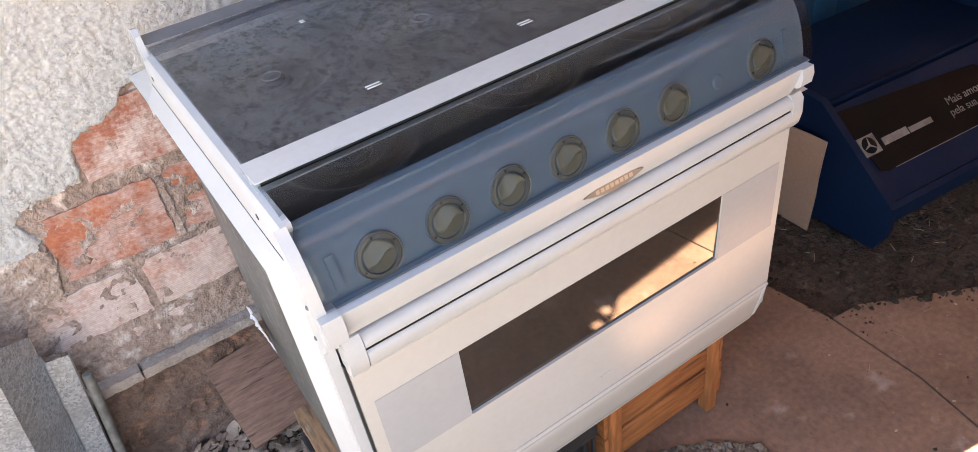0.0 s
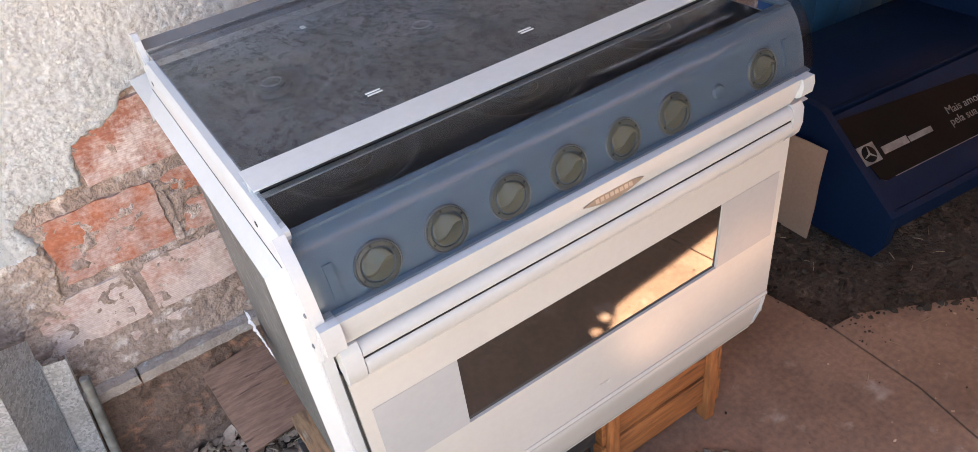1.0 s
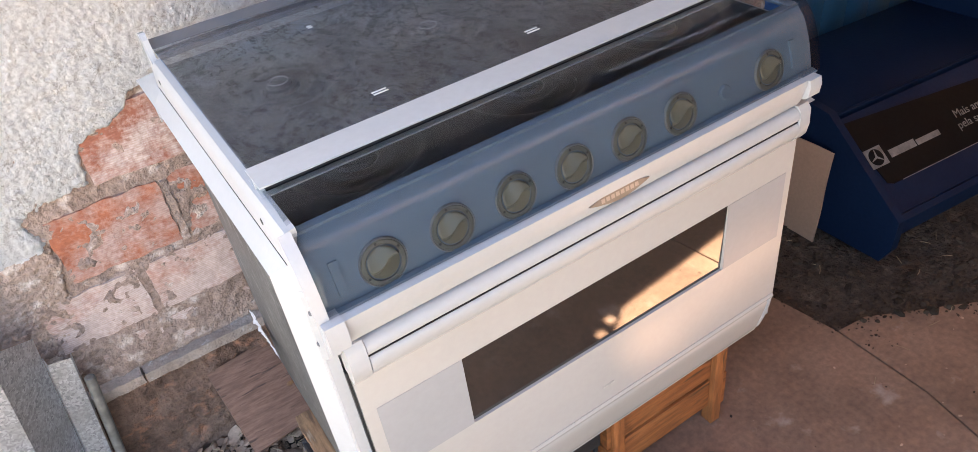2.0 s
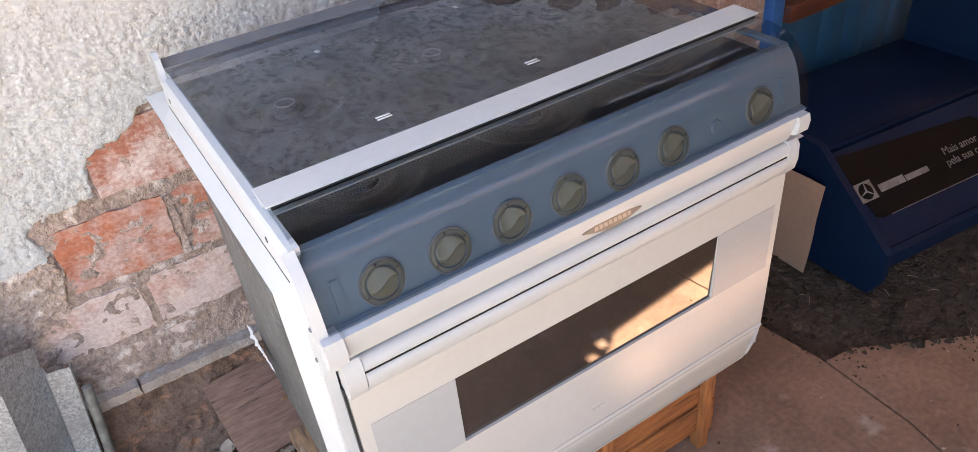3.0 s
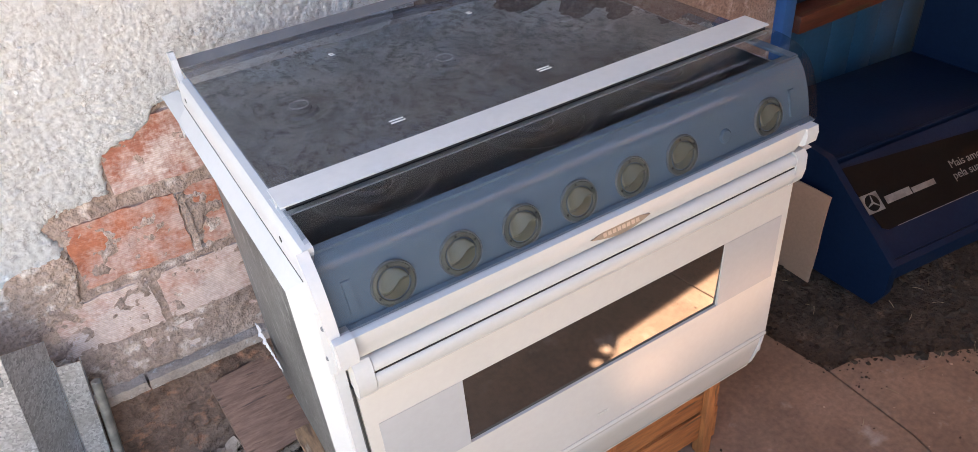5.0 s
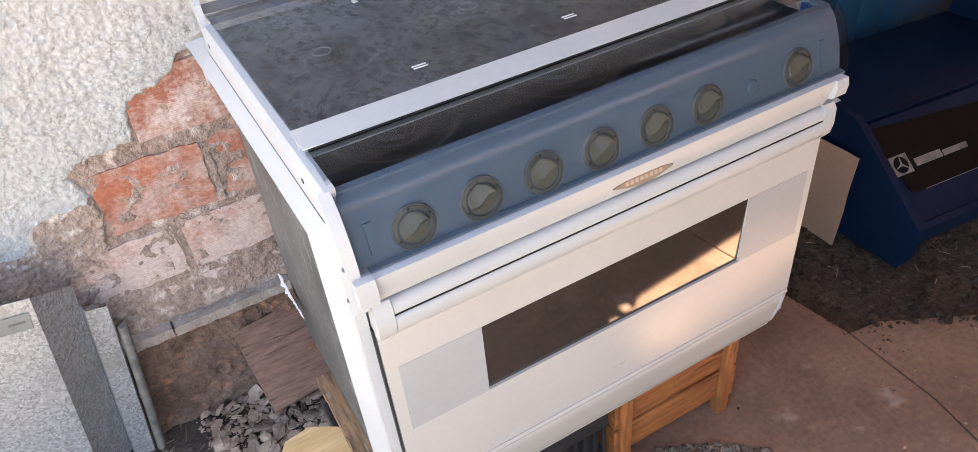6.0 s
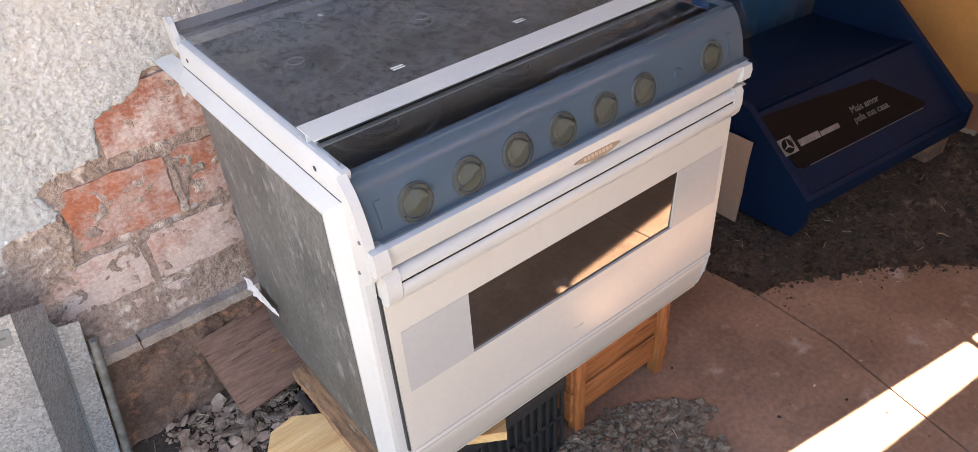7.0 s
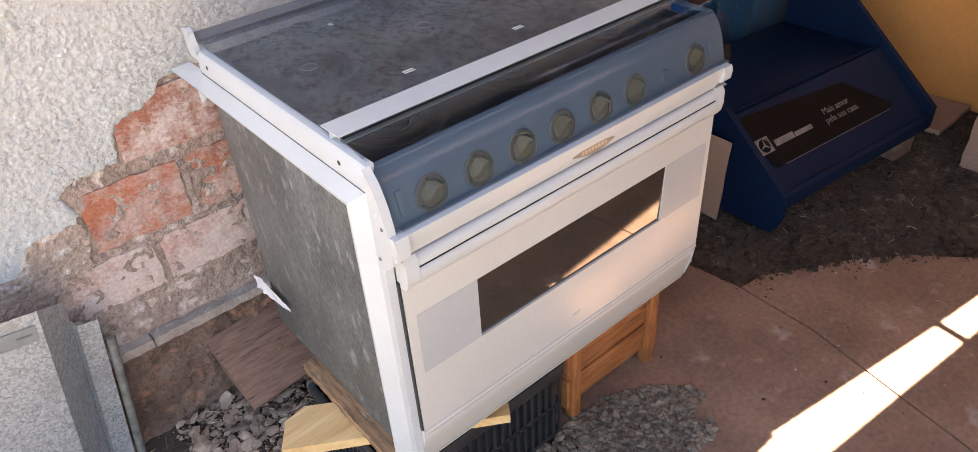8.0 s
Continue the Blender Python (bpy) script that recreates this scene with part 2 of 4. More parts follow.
def zinc_spangle():
    m, nt, b = nodes_of("spangled_galvanised_steel")
    v = coords(nt)
    vo = nt.nodes.new("ShaderNodeTexVoronoi")
    vo.inputs["Scale"].default_value = 230
    warp = nt.nodes.new("ShaderNodeTexNoise")
    warp.inputs["Scale"].default_value, warp.inputs["Detail"].default_value = 120, 3
    nt.links.new(v, warp.inputs["Vector"])
    bend = nt.nodes.new("ShaderNodeVectorMath")
    bend.operation, bend.inputs[1].default_value = "MULTIPLY_ADD", (0.012, 0.012, 0.012)
    nt.links.new(warp.outputs["Color"], bend.inputs[0])
    nt.links.new(v, bend.inputs[2])
    nt.links.new(bend.outputs[0], vo.inputs["Vector"])
    bw = nt.nodes.new("ShaderNodeRGBToBW")
    nt.links.new(vo.outputs["Color"], bw.inputs[0])
    col = mixed(nt, bw.outputs[0], (0.27, 0.275, 0.285), (0.68, 0.69, 0.705))
    col = mixed(nt, speckle(nt, v, 9, 0.52, 0.75), col, (0.36, 0.35, 0.34))
    nt.links.new(col, b.inputs["Base Color"])
    b.inputs["Metallic"].default_value, b.inputs["Roughness"].default_value = 0.6, 0.36
    bumped(nt, b, bw.outputs[0], 0.05, 0.001)
    return m


def brick_mat(name, lo, hi, least, most):
    """Fired clay with combed grooves along its length and smears of lime."""
    m, nt, b = nodes_of(name)
    v = coords(nt)
    info = nt.nodes.new("ShaderNodeObjectInfo")
    base = mixed(nt, info.outputs["Random"], (0.40, 0.135, 0.070), (0.335, 0.130, 0.086))
    base = mixed(nt, speckle(nt, v, 14, 0.40, 0.66), base, (0.265, 0.090, 0.057))
    w = nt.nodes.new("ShaderNodeTexWave")
    w.bands_direction, w.wave_profile = "Z", "SIN"
    w.inputs["Scale"].default_value, w.inputs["Distortion"].default_value = 74, 3.2
    w.inputs["Detail"].default_value, w.inputs["Detail Scale"].default_value = 3, 0.6
    nt.links.new(v, w.inputs["Vector"])
    smear = speckle(nt, v, 8.5, lo, hi, 9, 0.75)
    lime = nt.nodes.new("ShaderNodeMath")
    lime.operation = "MULTIPLY"
    nt.links.new(smear, lime.inputs[0])
    ridge = nt.nodes.new("ShaderNodeMapRange")
    ridge.inputs["To Min"].default_value = 0.72
    nt.links.new(w.outputs["Fac"], ridge.inputs["Value"])
    nt.links.new(ridge.outputs["Result"], lime.inputs[1])
    amount = nt.nodes.new("ShaderNodeMath")
    amount.operation, amount.use_clamp = "MULTIPLY", True
    nt.links.new(lime.outputs[0], amount.inputs[0])
    lvl = nt.nodes.new("ShaderNodeMapRange")
    lvl.inputs["To Min"].default_value, lvl.inputs["To Max"].default_value = least, most
    nt.links.new(info.outputs["Random"], lvl.inputs["Value"])
    nt.links.new(lvl.outputs["Result"], amount.inputs[1])
    col = mixed(nt, amount.outputs[0], base, (0.55, 0.45, 0.41))
    col = mixed(nt, 1.0, col, mixed(nt, speckle(nt, v, 140, 0.3, 0.7), (0.72, 0.7, 0.68), (1, 1, 1)), "MULTIPLY")
    nt.links.new(col, b.inputs["Base Color"])
    b.inputs["Roughness"].default_value = 0.9
    bumped(nt, b, w.outputs["Fac"], 0.3, 0.0012)
    return m


def wood(name, c1, c2, along="X", scale=26, rough=0.6, knots=(0.08, 0.045, 0.02)):
    m, nt, b = nodes_of(name)
    squash = {"X": (0.12, 1, 1), "Y": (1, 0.12, 1), "Z": (1, 1, 0.12)}[along]
    v = coords(nt, squash)
    g = speckle(nt, v, scale * 2.2, 0.40, 0.60, 8, 0.65)
    fine = speckle(nt, v, scale * 9, 0.3, 0.7)
    col = mixed(nt, g, c1, c2)
    col = mixed(nt, speckle(nt, v, scale * 1.3, 0.60, 0.66), col, knots)
    col = mixed(nt, 1.0, col, mixed(nt, fine, (0.75, 0.74, 0.72), (1, 1, 1)), "MULTIPLY")
    nt.links.new(col, b.inputs["Base Color"])
    b.inputs["Roughness"].default_value = rough
    bumped(nt, b, fine, 0.35, 0.0015)
    return m


def oven_glass():
    """Dark door glass with a printed screen of fine lines."""
    m, nt, b = nodes_of("dark_oven_glass")
    v = coords(nt)
    w = nt.nodes.new("ShaderNodeTexWave")
    w.bands_direction = "Z"
    w.inputs["Scale"].default_value = 80
    nt.links.new(v, w.inputs["Vector"])
    r = nt.nodes.new("ShaderNodeMapRange")
    r.inputs["From Min"].default_value, r.inputs["From Max"].default_value = 0.45, 0.75
    nt.links.new(w.outputs["Fac"], r.inputs["Value"])
    col = mixed(nt, r.outputs["Result"], (0.0010, 0.0008, 0.0007), (0.046, 0.037, 0.030))
    col = mixed(nt, speckle(nt, v, 9, 0.62, 0.85), col, (0.024, 0.019, 0.015))
    nt.links.new(col, b.inputs["Base Color"])
    b.inputs["Roughness"].default_value, b.inputs["IOR"].default_value = 0.04, 2.15
    return m


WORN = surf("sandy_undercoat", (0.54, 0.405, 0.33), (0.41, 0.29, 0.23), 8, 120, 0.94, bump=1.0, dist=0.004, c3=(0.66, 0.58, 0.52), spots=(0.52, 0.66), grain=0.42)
SPANGLE, BRICK, OVEN_GLASS, PLASTER = zinc_spangle(), brick_mat("combed_red_brick", 0.44, 0.58, 0.65, 1.1), oven_glass(), plaster_mat()
LIMED_BRICK = brick_mat("lime_smeared_brick", 0.28, 0.52, 1.0, 1.25)
PINE_ORANGE = wood("orange_varnished_pine", (0.42, 0.150, 0.046), (0.25, 0.085, 0.026), "X", 36, 0.6, (0.11, 0.045, 0.018))
PINE_POST = wood("orange_varnished_pine_upright", (0.42, 0.150, 0.046), (0.26, 0.090, 0.028), "Z", 36, 0.6, (0.12, 0.05, 0.02))
PINE_PALE = wood("pale_new_pine", (0.70, 0.47, 0.23), (0.58, 0.36, 0.155), "X", 16, 0.55, (0.5, 0.29, 0.12))
BOARD_BROWN = wood("weathered_brown_board", (0.27, 0.145, 0.098), (0.18, 0.094, 0.063), "X", 60, 0.8, (0.075, 0.042, 0.030))
BATTEN = wood("rough_sawn_batten", (0.36, 0.20, 0.10), (0.15, 0.085, 0.048), "Y", 45, 0.85, (0.33, 0.25, 0.17))
KNOT = surf("amber_resin", (0.34, 0.17, 0.07), (0.22, 0.10, 0.04), 60, 200, 0.4, bump=0.1)
BEAM = wood("brown_wood_rail", (0.10, 0.026, 0.014), (0.065, 0.018, 0.010), "X", 18, 0.55)

# ---- building helpers ----
BASE = {}


def thing(name, at, label, category, group=""):
    ob = new(name)
    ob.location = at
    ob.empty_display_size = 0.05
    BASE[ob.name] = Vector(at)
    return tagged(ob, label, category, group)


def mesh_of(bm, material, smooth=35):
    me = bpy.data.meshes.new("mesh")
    bmesh.ops.recalc_face_normals(bm, faces=bm.faces)
    bm.to_mesh(me)
    bm.free()
    me.materials.append(material)
    if smooth:
        me.polygons.foreach_set("use_smooth", [True] * len(me.polygons))
        me.set_sharp_from_angle(angle=radians(smooth))
    return me


def part(name, bm, material, parent, label="", smooth=35):
    """Links a bmesh, given in world coordinates, as one mesh under a thing or a part."""
    at = BASE[parent.name]
    bmesh.ops.translate(bm, verts=bm.verts, vec=-at)
    ob = new(name, mesh_of(bm, material, smooth))
    ob.parent = parent
    BASE[ob.name] = at
    return tagged(ob, label)


def lone(name, bm, material, at, label, category, kind="", smooth=35, group=""):
    """A top-level mesh, given in world coordinates, with its origin at a point."""
    bmesh.ops.translate(bm, verts=bm.verts, vec=-Vector(at))
    ob = new(name, mesh_of(bm, material, smooth))
    ob.location = at
    BASE[ob.name] = Vector(at)
    return tagged(ob, label, category, group, kind)


def box(x0, x1, y0, y1, z0, z1, bevel=0.0, bm=None, turn=None, segments=2):
    bm = bm or bmesh.new()
    m = Matrix.Translation(((x0 + x1) / 2, (y0 + y1) / 2, (z0 + z1) / 2)) @ Matrix.Diagonal((x1 - x0, y1 - y0, z1 - z0, 1))
    made = bmesh.ops.create_cube(bm, size=1, matrix=(turn or Matrix()) @ m)["verts"]
    if bevel:
        edges = list({e for v in made for e in v.link_edges})
        bmesh.ops.bevel(bm, geom=edges, offset=bevel, segments=segments, profile=0.5, affect="EDGES")
    return bm


def prism(outline, axis, lo, hi, bevel=0.0, bm=None):
    """A closed outline in the two other axes, drawn out along one axis."""
    bm = bm or bmesh.new()

    def at(p, v):
        return {"x": (v, *p), "y": (p[0], v, p[1]), "z": (*p, v)}[axis]
    a = [bm.verts.new(at(p, lo)) for p in outline]
    b = [bm.verts.new(at(p, hi)) for p in outline]
    bm.faces.new(a)
    bm.faces.new(b[::-1])
    n = len(outline)
    for i in range(n):
        bm.faces.new((a[i], a[(i + 1) % n], b[(i + 1) % n], b[i]))
    if bevel:
        edges = [e for e in bm.edges if e.calc_face_angle(0) > 0.5]
        bmesh.ops.bevel(bm, geom=edges, offset=bevel, segments=2, profile=0.5, affect="EDGES")
    return bm


def thick(line, t):
    """A closed outline round an open line, of thickness t to its left."""
    pts = [Vector(p) for p in line]
    out = []
    for i, p in enumerate(pts):
        d = (pts[min(i + 1, len(pts) - 1)] - pts[max(i - 1, 0)]).normalized()
        out.append(p + Vector((-d.y, d.x)) * t)
    return [tuple(p) for p in pts] + [tuple(p) for p in out[::-1]]


def curve_through(pts, steps=6):
    """A smooth line through points (Catmull-Rom)."""
    p = [Vector(q) for q in pts]
    p = [p[0] * 2 - p[1], *p, p[-1] * 2 - p[-2]]
    out = []
    for i in range(1, len(p) - 2):
        for k in range(steps):
            t = k / steps
            out.append(tuple(0.5 * (2 * p[i] + (p[i + 1] - p[i - 1]) * t + (2 * p[i - 1] - 5 * p[i] + 4 * p[i + 1] - p[i + 2]) * t * t + (3 * p[i] - p[i - 1] - 3 * p[i + 1] + p[i + 2]) * t ** 3)))
    out.append(tuple(p[-2]))
    return out


def spun(profile, m, turns=32):
    """A profile of (radius, height) spun round its axis, placed by m."""
    bm = bmesh.new()
    rings = []
    for r, h in profile:
        if r < 1e-5:
            rings.append([bm.verts.new(m @ Vector((0, 0, h)))] * turns)
        else:
            rings.append([bm.verts.new(m @ Vector((r * math.cos(a), r * math.sin(a), h))) for a in (2 * math.pi * i / turns for i in range(turns))])
    for a, b in zip(rings, rings[1:]):
        for i in range(turns):
            quad = []
            for v in (a[i], a[(i + 1) % turns], b[(i + 1) % turns], b[i]):
                if v not in quad:
                    quad.append(v)
            if len(quad) > 2:
                bm.faces.new(quad)
    return bm


def stones(spots, sizes, seed, flat=0.6):
    """Many small broken stones in one mesh. spots: their centres."""
    rng = np.random.default_rng(seed)
    ico = bmesh.new()
    bmesh.ops.create_icosphere(ico, subdivisions=1, radius=1)
    v0 = np.array([v.co[:] for v in ico.verts])
    f0 = np.array([[v.index for v in f.verts] for f in ico.faces])
    ico.free()
    verts, faces = [], []
    for i, (c, s) in enumerate(zip(spots, sizes)):
        q = v0 * rng.uniform(0.62, 1.15, (len(v0), 1)) * np.array([rng.uniform(0.8, 1.3), rng.uniform(0.6, 1.0), flat * rng.uniform(0.6, 1.1)]) * s
        e = Euler((rng.normal(0, 0.35), rng.normal(0, 0.35), rng.uniform(0, 6.28))).to_matrix()
        verts.append(q @ np.array(e).T + c)
        faces.append(f0 + i * len(v0))
    me = bpy.data.meshes.new("mesh")
    me.from_pydata(np.concatenate(verts).tolist(), [], np.concatenate(faces).tolist())
    return me

# ---- the large structure ----
WALL_Y = 1.437


def fnoise(x, z, f, seed=0.0):
    return noise.noise(Vector((x * f, seed, z * f)))


# the broken rim of the plaster, as (x, z), and the bare patch below it
RIM = [(0.30, 0.86), (0.02, 0.845), (-0.033, 0.838), (-0.071, 0.800), (-0.105, 0.792), (-0.144, 0.783), (-0.156, 0.745), (-0.159, 0.706), (-0.205, 0.703),
       (-0.262, 0.694), (-0.284, 0.680), (-0.268, 0.640), (-0.262, 0.589), (-0.274, 0.529), (-0.282, 0.490), (-0.296, 0.43), (-0.312, 0.37), (-0.345, 0.30), (-0.36, -0.1), (0.30, -0.1)]


def inside(x, z):
    odd = False
    for (xa, za), (xb, zb) in zip(RIM, RIM[1:] + RIM[:1]):
        if (za > z) != (zb > z) and x < (xb - xa) * (z - za) / (zb - za) + xa:
            odd = not odd
    return odd


def rim_gap(x, z):
    """Distance to the rim, negative in the bare patch."""
    best = 9.0
    for (xa, za), (xb, zb) in zip(RIM, RIM[1:] + RIM[:1]):
        dx, dz = xb - xa, zb - za
        t = max(0.0, min(1.0, ((x - xa) * dx + (z - za) * dz) / (dx * dx + dz * dz)))
        best = min(best, math.hypot(x - xa - t * dx, z - za - t * dz))
    return -best if inside(x, z) else best


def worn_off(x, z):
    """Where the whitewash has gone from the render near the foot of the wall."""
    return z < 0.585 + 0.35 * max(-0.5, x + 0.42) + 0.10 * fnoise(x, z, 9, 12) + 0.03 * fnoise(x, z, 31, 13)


def plaster_sheet(x0, x1, z0, z1, step, y_back, worn=False):
    """A hand-thrown lime coat with a broken rim round the bare bricks."""
    nx, nz = round((x1 - x0) / step) + 1, round((z1 - z0) / step) + 1
    verts, faces, keep = [], [], []
    for j in range(nz):
        for i in range(nx):
            x, z = x0 + i * step, z0 + j * step
            g = 1.0
            if -0.5 < x < 0.35 and z < 0.95:
                g = rim_gap(x, z) + 0.007 * fnoise(x, z, 60) + 0.004 * fnoise(x, z, 170, 3)
            coat = 0.016 + 0.004 * fnoise(x, z, 6, 5) + 0.0030 * abs(fnoise(x, z, 24, 1)) + 0.0040 * abs(fnoise(x, z, 48, 4)) + 0.0034 * fnoise(x, z, 95, 7) + 0.0040 * abs(fnoise(x, z, 150, 9))
            low = max(0.0, min(1.0, (0.58 - z) / 0.12)) * max(0.0, min(1.0, (-0.2 - x) / 0.1))
            coat *= 1 - 0.45 * low
            edge = max(0.0, min(1.0, g / 0.006))
            keep.append(g > -0.003)
            verts.append((x, y_back - coat * edge ** 0.5 + (0.004 if edge == 0 else 0), z))
    for j in range(nz - 1):
        for i in range(nx - 1):
            q = (j * nx + i, j * nx + i + 1, (j + 1) * nx + i + 1, (j + 1) * nx + i)
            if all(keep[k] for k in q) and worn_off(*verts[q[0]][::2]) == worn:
                faces.append(q)
    me = bpy.data.meshes.new("mesh")
    me.from_pydata(verts, [], faces)
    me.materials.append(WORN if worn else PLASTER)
    me.polygons.foreach_set("use_smooth", [True] * len(me.polygons))
    return me


def rough_block(x0, x1, y0, y1, z0, z1, step, amount, freq, seed=0.0):
    """A block whose faces are cut into a grid and roughened."""
    bm = box(x0, x1, y0, y1, z0, z1)
    cuts = max(1, round(max(x1 - x0, y1 - y0, z1 - z0) / step))
    for axis in range(3):
        span = ((x0, x1), (y0, y1), (z0, z1))[axis]
        n = max(1, min(cuts, round((span[1] - span[0]) / step)))
        for k in range(1, n):
            p = [0, 0, 0]
            p[axis] = span[0] + (span[1] - span[0]) * k / n
            q = [0, 0, 0]
            q[axis] = 1
            bmesh.ops.bisect_plane(bm, geom=bm.verts[:] + bm.edges[:] + bm.faces[:], plane_co=p, plane_no=q)
    for v in bm.verts:
        w = v.co * freq + Vector((seed, seed * 2, 0))
        v.co += Vector((noise.noise(w), noise.noise(w + Vector((9, 0, 0))), noise.noise(w + Vector((0, 9, 0))))) * amount
    return bm


wall_north = lone("wall_north", rough_block(-2.2, 1.60, WALL_Y, WALL_Y + 0.16, -0.02, 2.5, 0.4, 0.0, 1), MORTAR, (0, WALL_Y, 0),
                  "old brick wall with sandy mortar and broken lime plaster", "wall", "structure", 0)


def rough_sheet(x0, x1, z0, z1, step, lumps):
    """An uneven bed on the wall's face; lumps(x, z) is how far it stands out."""
    nx, nz = round((x1 - x0) / step), round((z1 - z0) / step)
    bm = bmesh.new()
    grid = [[bm.verts.new((x0 + (x1 - x0) * i / nx, 0, z0 + (z1 - z0) * j / nz)) for i in range(nx + 1)] for j in range(nz + 1)]
    for v in bm.verts:
        v.co.y = WALL_Y - 0.002 - max(0.0, lumps(v.co.x, v.co.z))
    for j in range(nz):
        for i in range(nx):
            bm.faces.new((grid[j][i], grid[j][i + 1], grid[j + 1][i + 1], grid[j + 1][i]))
    return bm


part("mortar_bed", rough_sheet(-0.55, 0.40, 0.262, 0.9, 0.006, lambda x, z: 0.0100 + 0.006 * fnoise(x, z, 17, 4) + 0.006 * fnoise(x, z, 60, 6) + 0.003 * fnoise(x, z, 130, 8)), MORTAR, wall_north, "crumbly sand mortar", 60)
part("footing", rough_sheet(-0.75, 0.60, -0.03, 0.262, 0.006, lambda x, z: 0.016 + 0.016 * fnoise(x, z, 11, 8) + 0.010 * fnoise(x, z, 40, 9) + 0.005 * fnoise(x, z, 110, 2)), FOOTING, wall_north, "earth-stained footing under the ledge", 60)
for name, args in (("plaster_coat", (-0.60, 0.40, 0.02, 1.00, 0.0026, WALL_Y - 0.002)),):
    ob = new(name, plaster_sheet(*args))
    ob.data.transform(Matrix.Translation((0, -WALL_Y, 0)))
    ob.parent = wall_north
    tagged(ob, "rough whitewashed lime plaster with a broken rim")
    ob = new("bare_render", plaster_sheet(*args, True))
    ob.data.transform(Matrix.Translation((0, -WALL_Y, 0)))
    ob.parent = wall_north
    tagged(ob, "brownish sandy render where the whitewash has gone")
for x0, x1, z0, z1 in ((-2.1, -0.60, 0.02, 1.00), (0.40, 1.60, 0.30, 1.00), (-2.1, -0.7, 1.0, 2.48), (-0.7, 1.60, 1.00, 1.60), (-0.7, 1.60, 1.60, 2.48)):
    ob = new("plaster_coat", plaster_sheet(x0, x1, z0, z1, 0.005 if x1 > 0 and z0 < 1.5 else 0.014, WALL_Y - 0.002))
    ob.data.transform(Matrix.Translation((0, -WALL_Y, 0)))
    ob.parent = wall_north

ledge = lone("ledge", rough_block(-0.52, -0.242, 1.396, 1.437, 0.260, 0.284, 0.010, 0.0025, 45), LEDGE, (-0.3, 1.41, 0.25),
             "cracked grey concrete ledge along the foot of the wall", "ledge", "structure", 50)
part("ledge_piece", rough_block(-0.238, 0.055, 1.398, 1.437, 0.257, 0.281, 0.010, 0.0025, 45, 3), LEDGE, ledge, "", 50)
part("ledge_piece", rough_block(0.060, 0.42, 1.398, 1.437, 0.255, 0.280, 0.014, 0.004, 40, 5), LEDGE, ledge, "", 50)

# the floor: earth everywhere, a concrete slab in pieces on it
bm = bmesh.new()
bmesh.ops.create_grid(bm, x_segments=90, y_segments=90, size=1.9, matrix=Matrix.Translation((0.9, 0.2, 0)))
for v in bm.verts:
    edge = max(abs(v.co.x - 0.9), abs(v.co.y - 0.2)) > 1.88
    v.co.z = -0.018 + (0 if edge else 0.010 * fnoise(v.co.x, v.co.y, 5, 2) + 0.008 * fnoise(v.co.x, v.co.y, 17, 3))
rim = [e for e in bm.edges if e.is_boundary]
ext = bmesh.ops.extrude_edge_only(bm, edges=rim)["geom"]
for v in (g for g in ext if isinstance(g, bmesh.types.BMVert)):
    v.co = Vector((0.9 + (v.co.x - 0.9) * 420, 0.2 + (v.co.y - 0.2) * 420, -0.022))
# outer faces, out of view, take the pale light-bouncing material
for f in bm.faces:
    f.material_index = 1 if any(abs(v.co.x - 0.9) > 4 or abs(v.co.y - 0.2) > 4 for v in f.verts) else 0
ground = lone("ground", bm, DIRT, (0, 0, 0), "dark brown trodden earth", "ground", "structure", 60)
ground.data.materials.append(BOUNCE_GROUND)


def slab(outline, z0=-0.06, z1=0.0):
    return prism(outline, "z", z0, z1, 0.0025)


floor = lone("floor", slab([(1.128, 0.765), (1.121, 0.53), (1.071, 0.285), (0.96, -0.30), (-0.1, -0.30), (-0.1, 0.42), (0.30, 0.50), (0.415, 0.53), (0.42, 1.20), (0.95, 1.20), (1.10, 0.98)]),
             CONCRETE, (0, 0, 0), "worn reddish brown concrete floor slabs with dusty stains", "floor", "structure", 40)
part("slab", slab([(1.133, 0.755), (1.215, 0.745), (1.275, 0.71), (1.344, 0.672), (1.47, 0.60), (1.60, 0.50), (1.66, 0.43), (1.74, 0.345), (1.62, 0.10), (1.50, -0.30), (0.965, -0.30), (1.076, 0.285), (1.126, 0.53)]), CONCRETE, floor)
part("slab", slab([(1.746, 0.340), (2.1, 0.12), (2.5, -0.10), (2.5, -0.30), (1.506, -0.30), (1.626, 0.10)]), CONCRETE, floor)

for line in ([(1.1305, 0.775), (1.1305, 0.758), (1.1235, 0.53), (1.0735, 0.285), (0.9625, -0.295)], [(1.743, 0.3425), (1.623, 0.10), (1.503, -0.295)]):
    part("joint", prism(thick([(x + 0.006, y) for x, y in line], 0.012) if line[0][1] > 0.5 else thick([(x - 0.006, y) for x, y in line], -0.012), "z", -0.05, -0.0022), JOINT, floor, "joint packed with earth", 40)

# unseen roof added for shade; the gap between its sheets shapes the sun strip
SLOT_Z = 2.35
shift = SUN_TO * (SLOT_Z / SUN_TO.z)
CUTS = [(0.62, 0.434, 0.425), (0.790, 0.407, 0.303), (1.351, 0.320, 0.249), (1.391, 0.3145, 0.246), (1.98, 0.238, 0.186)]
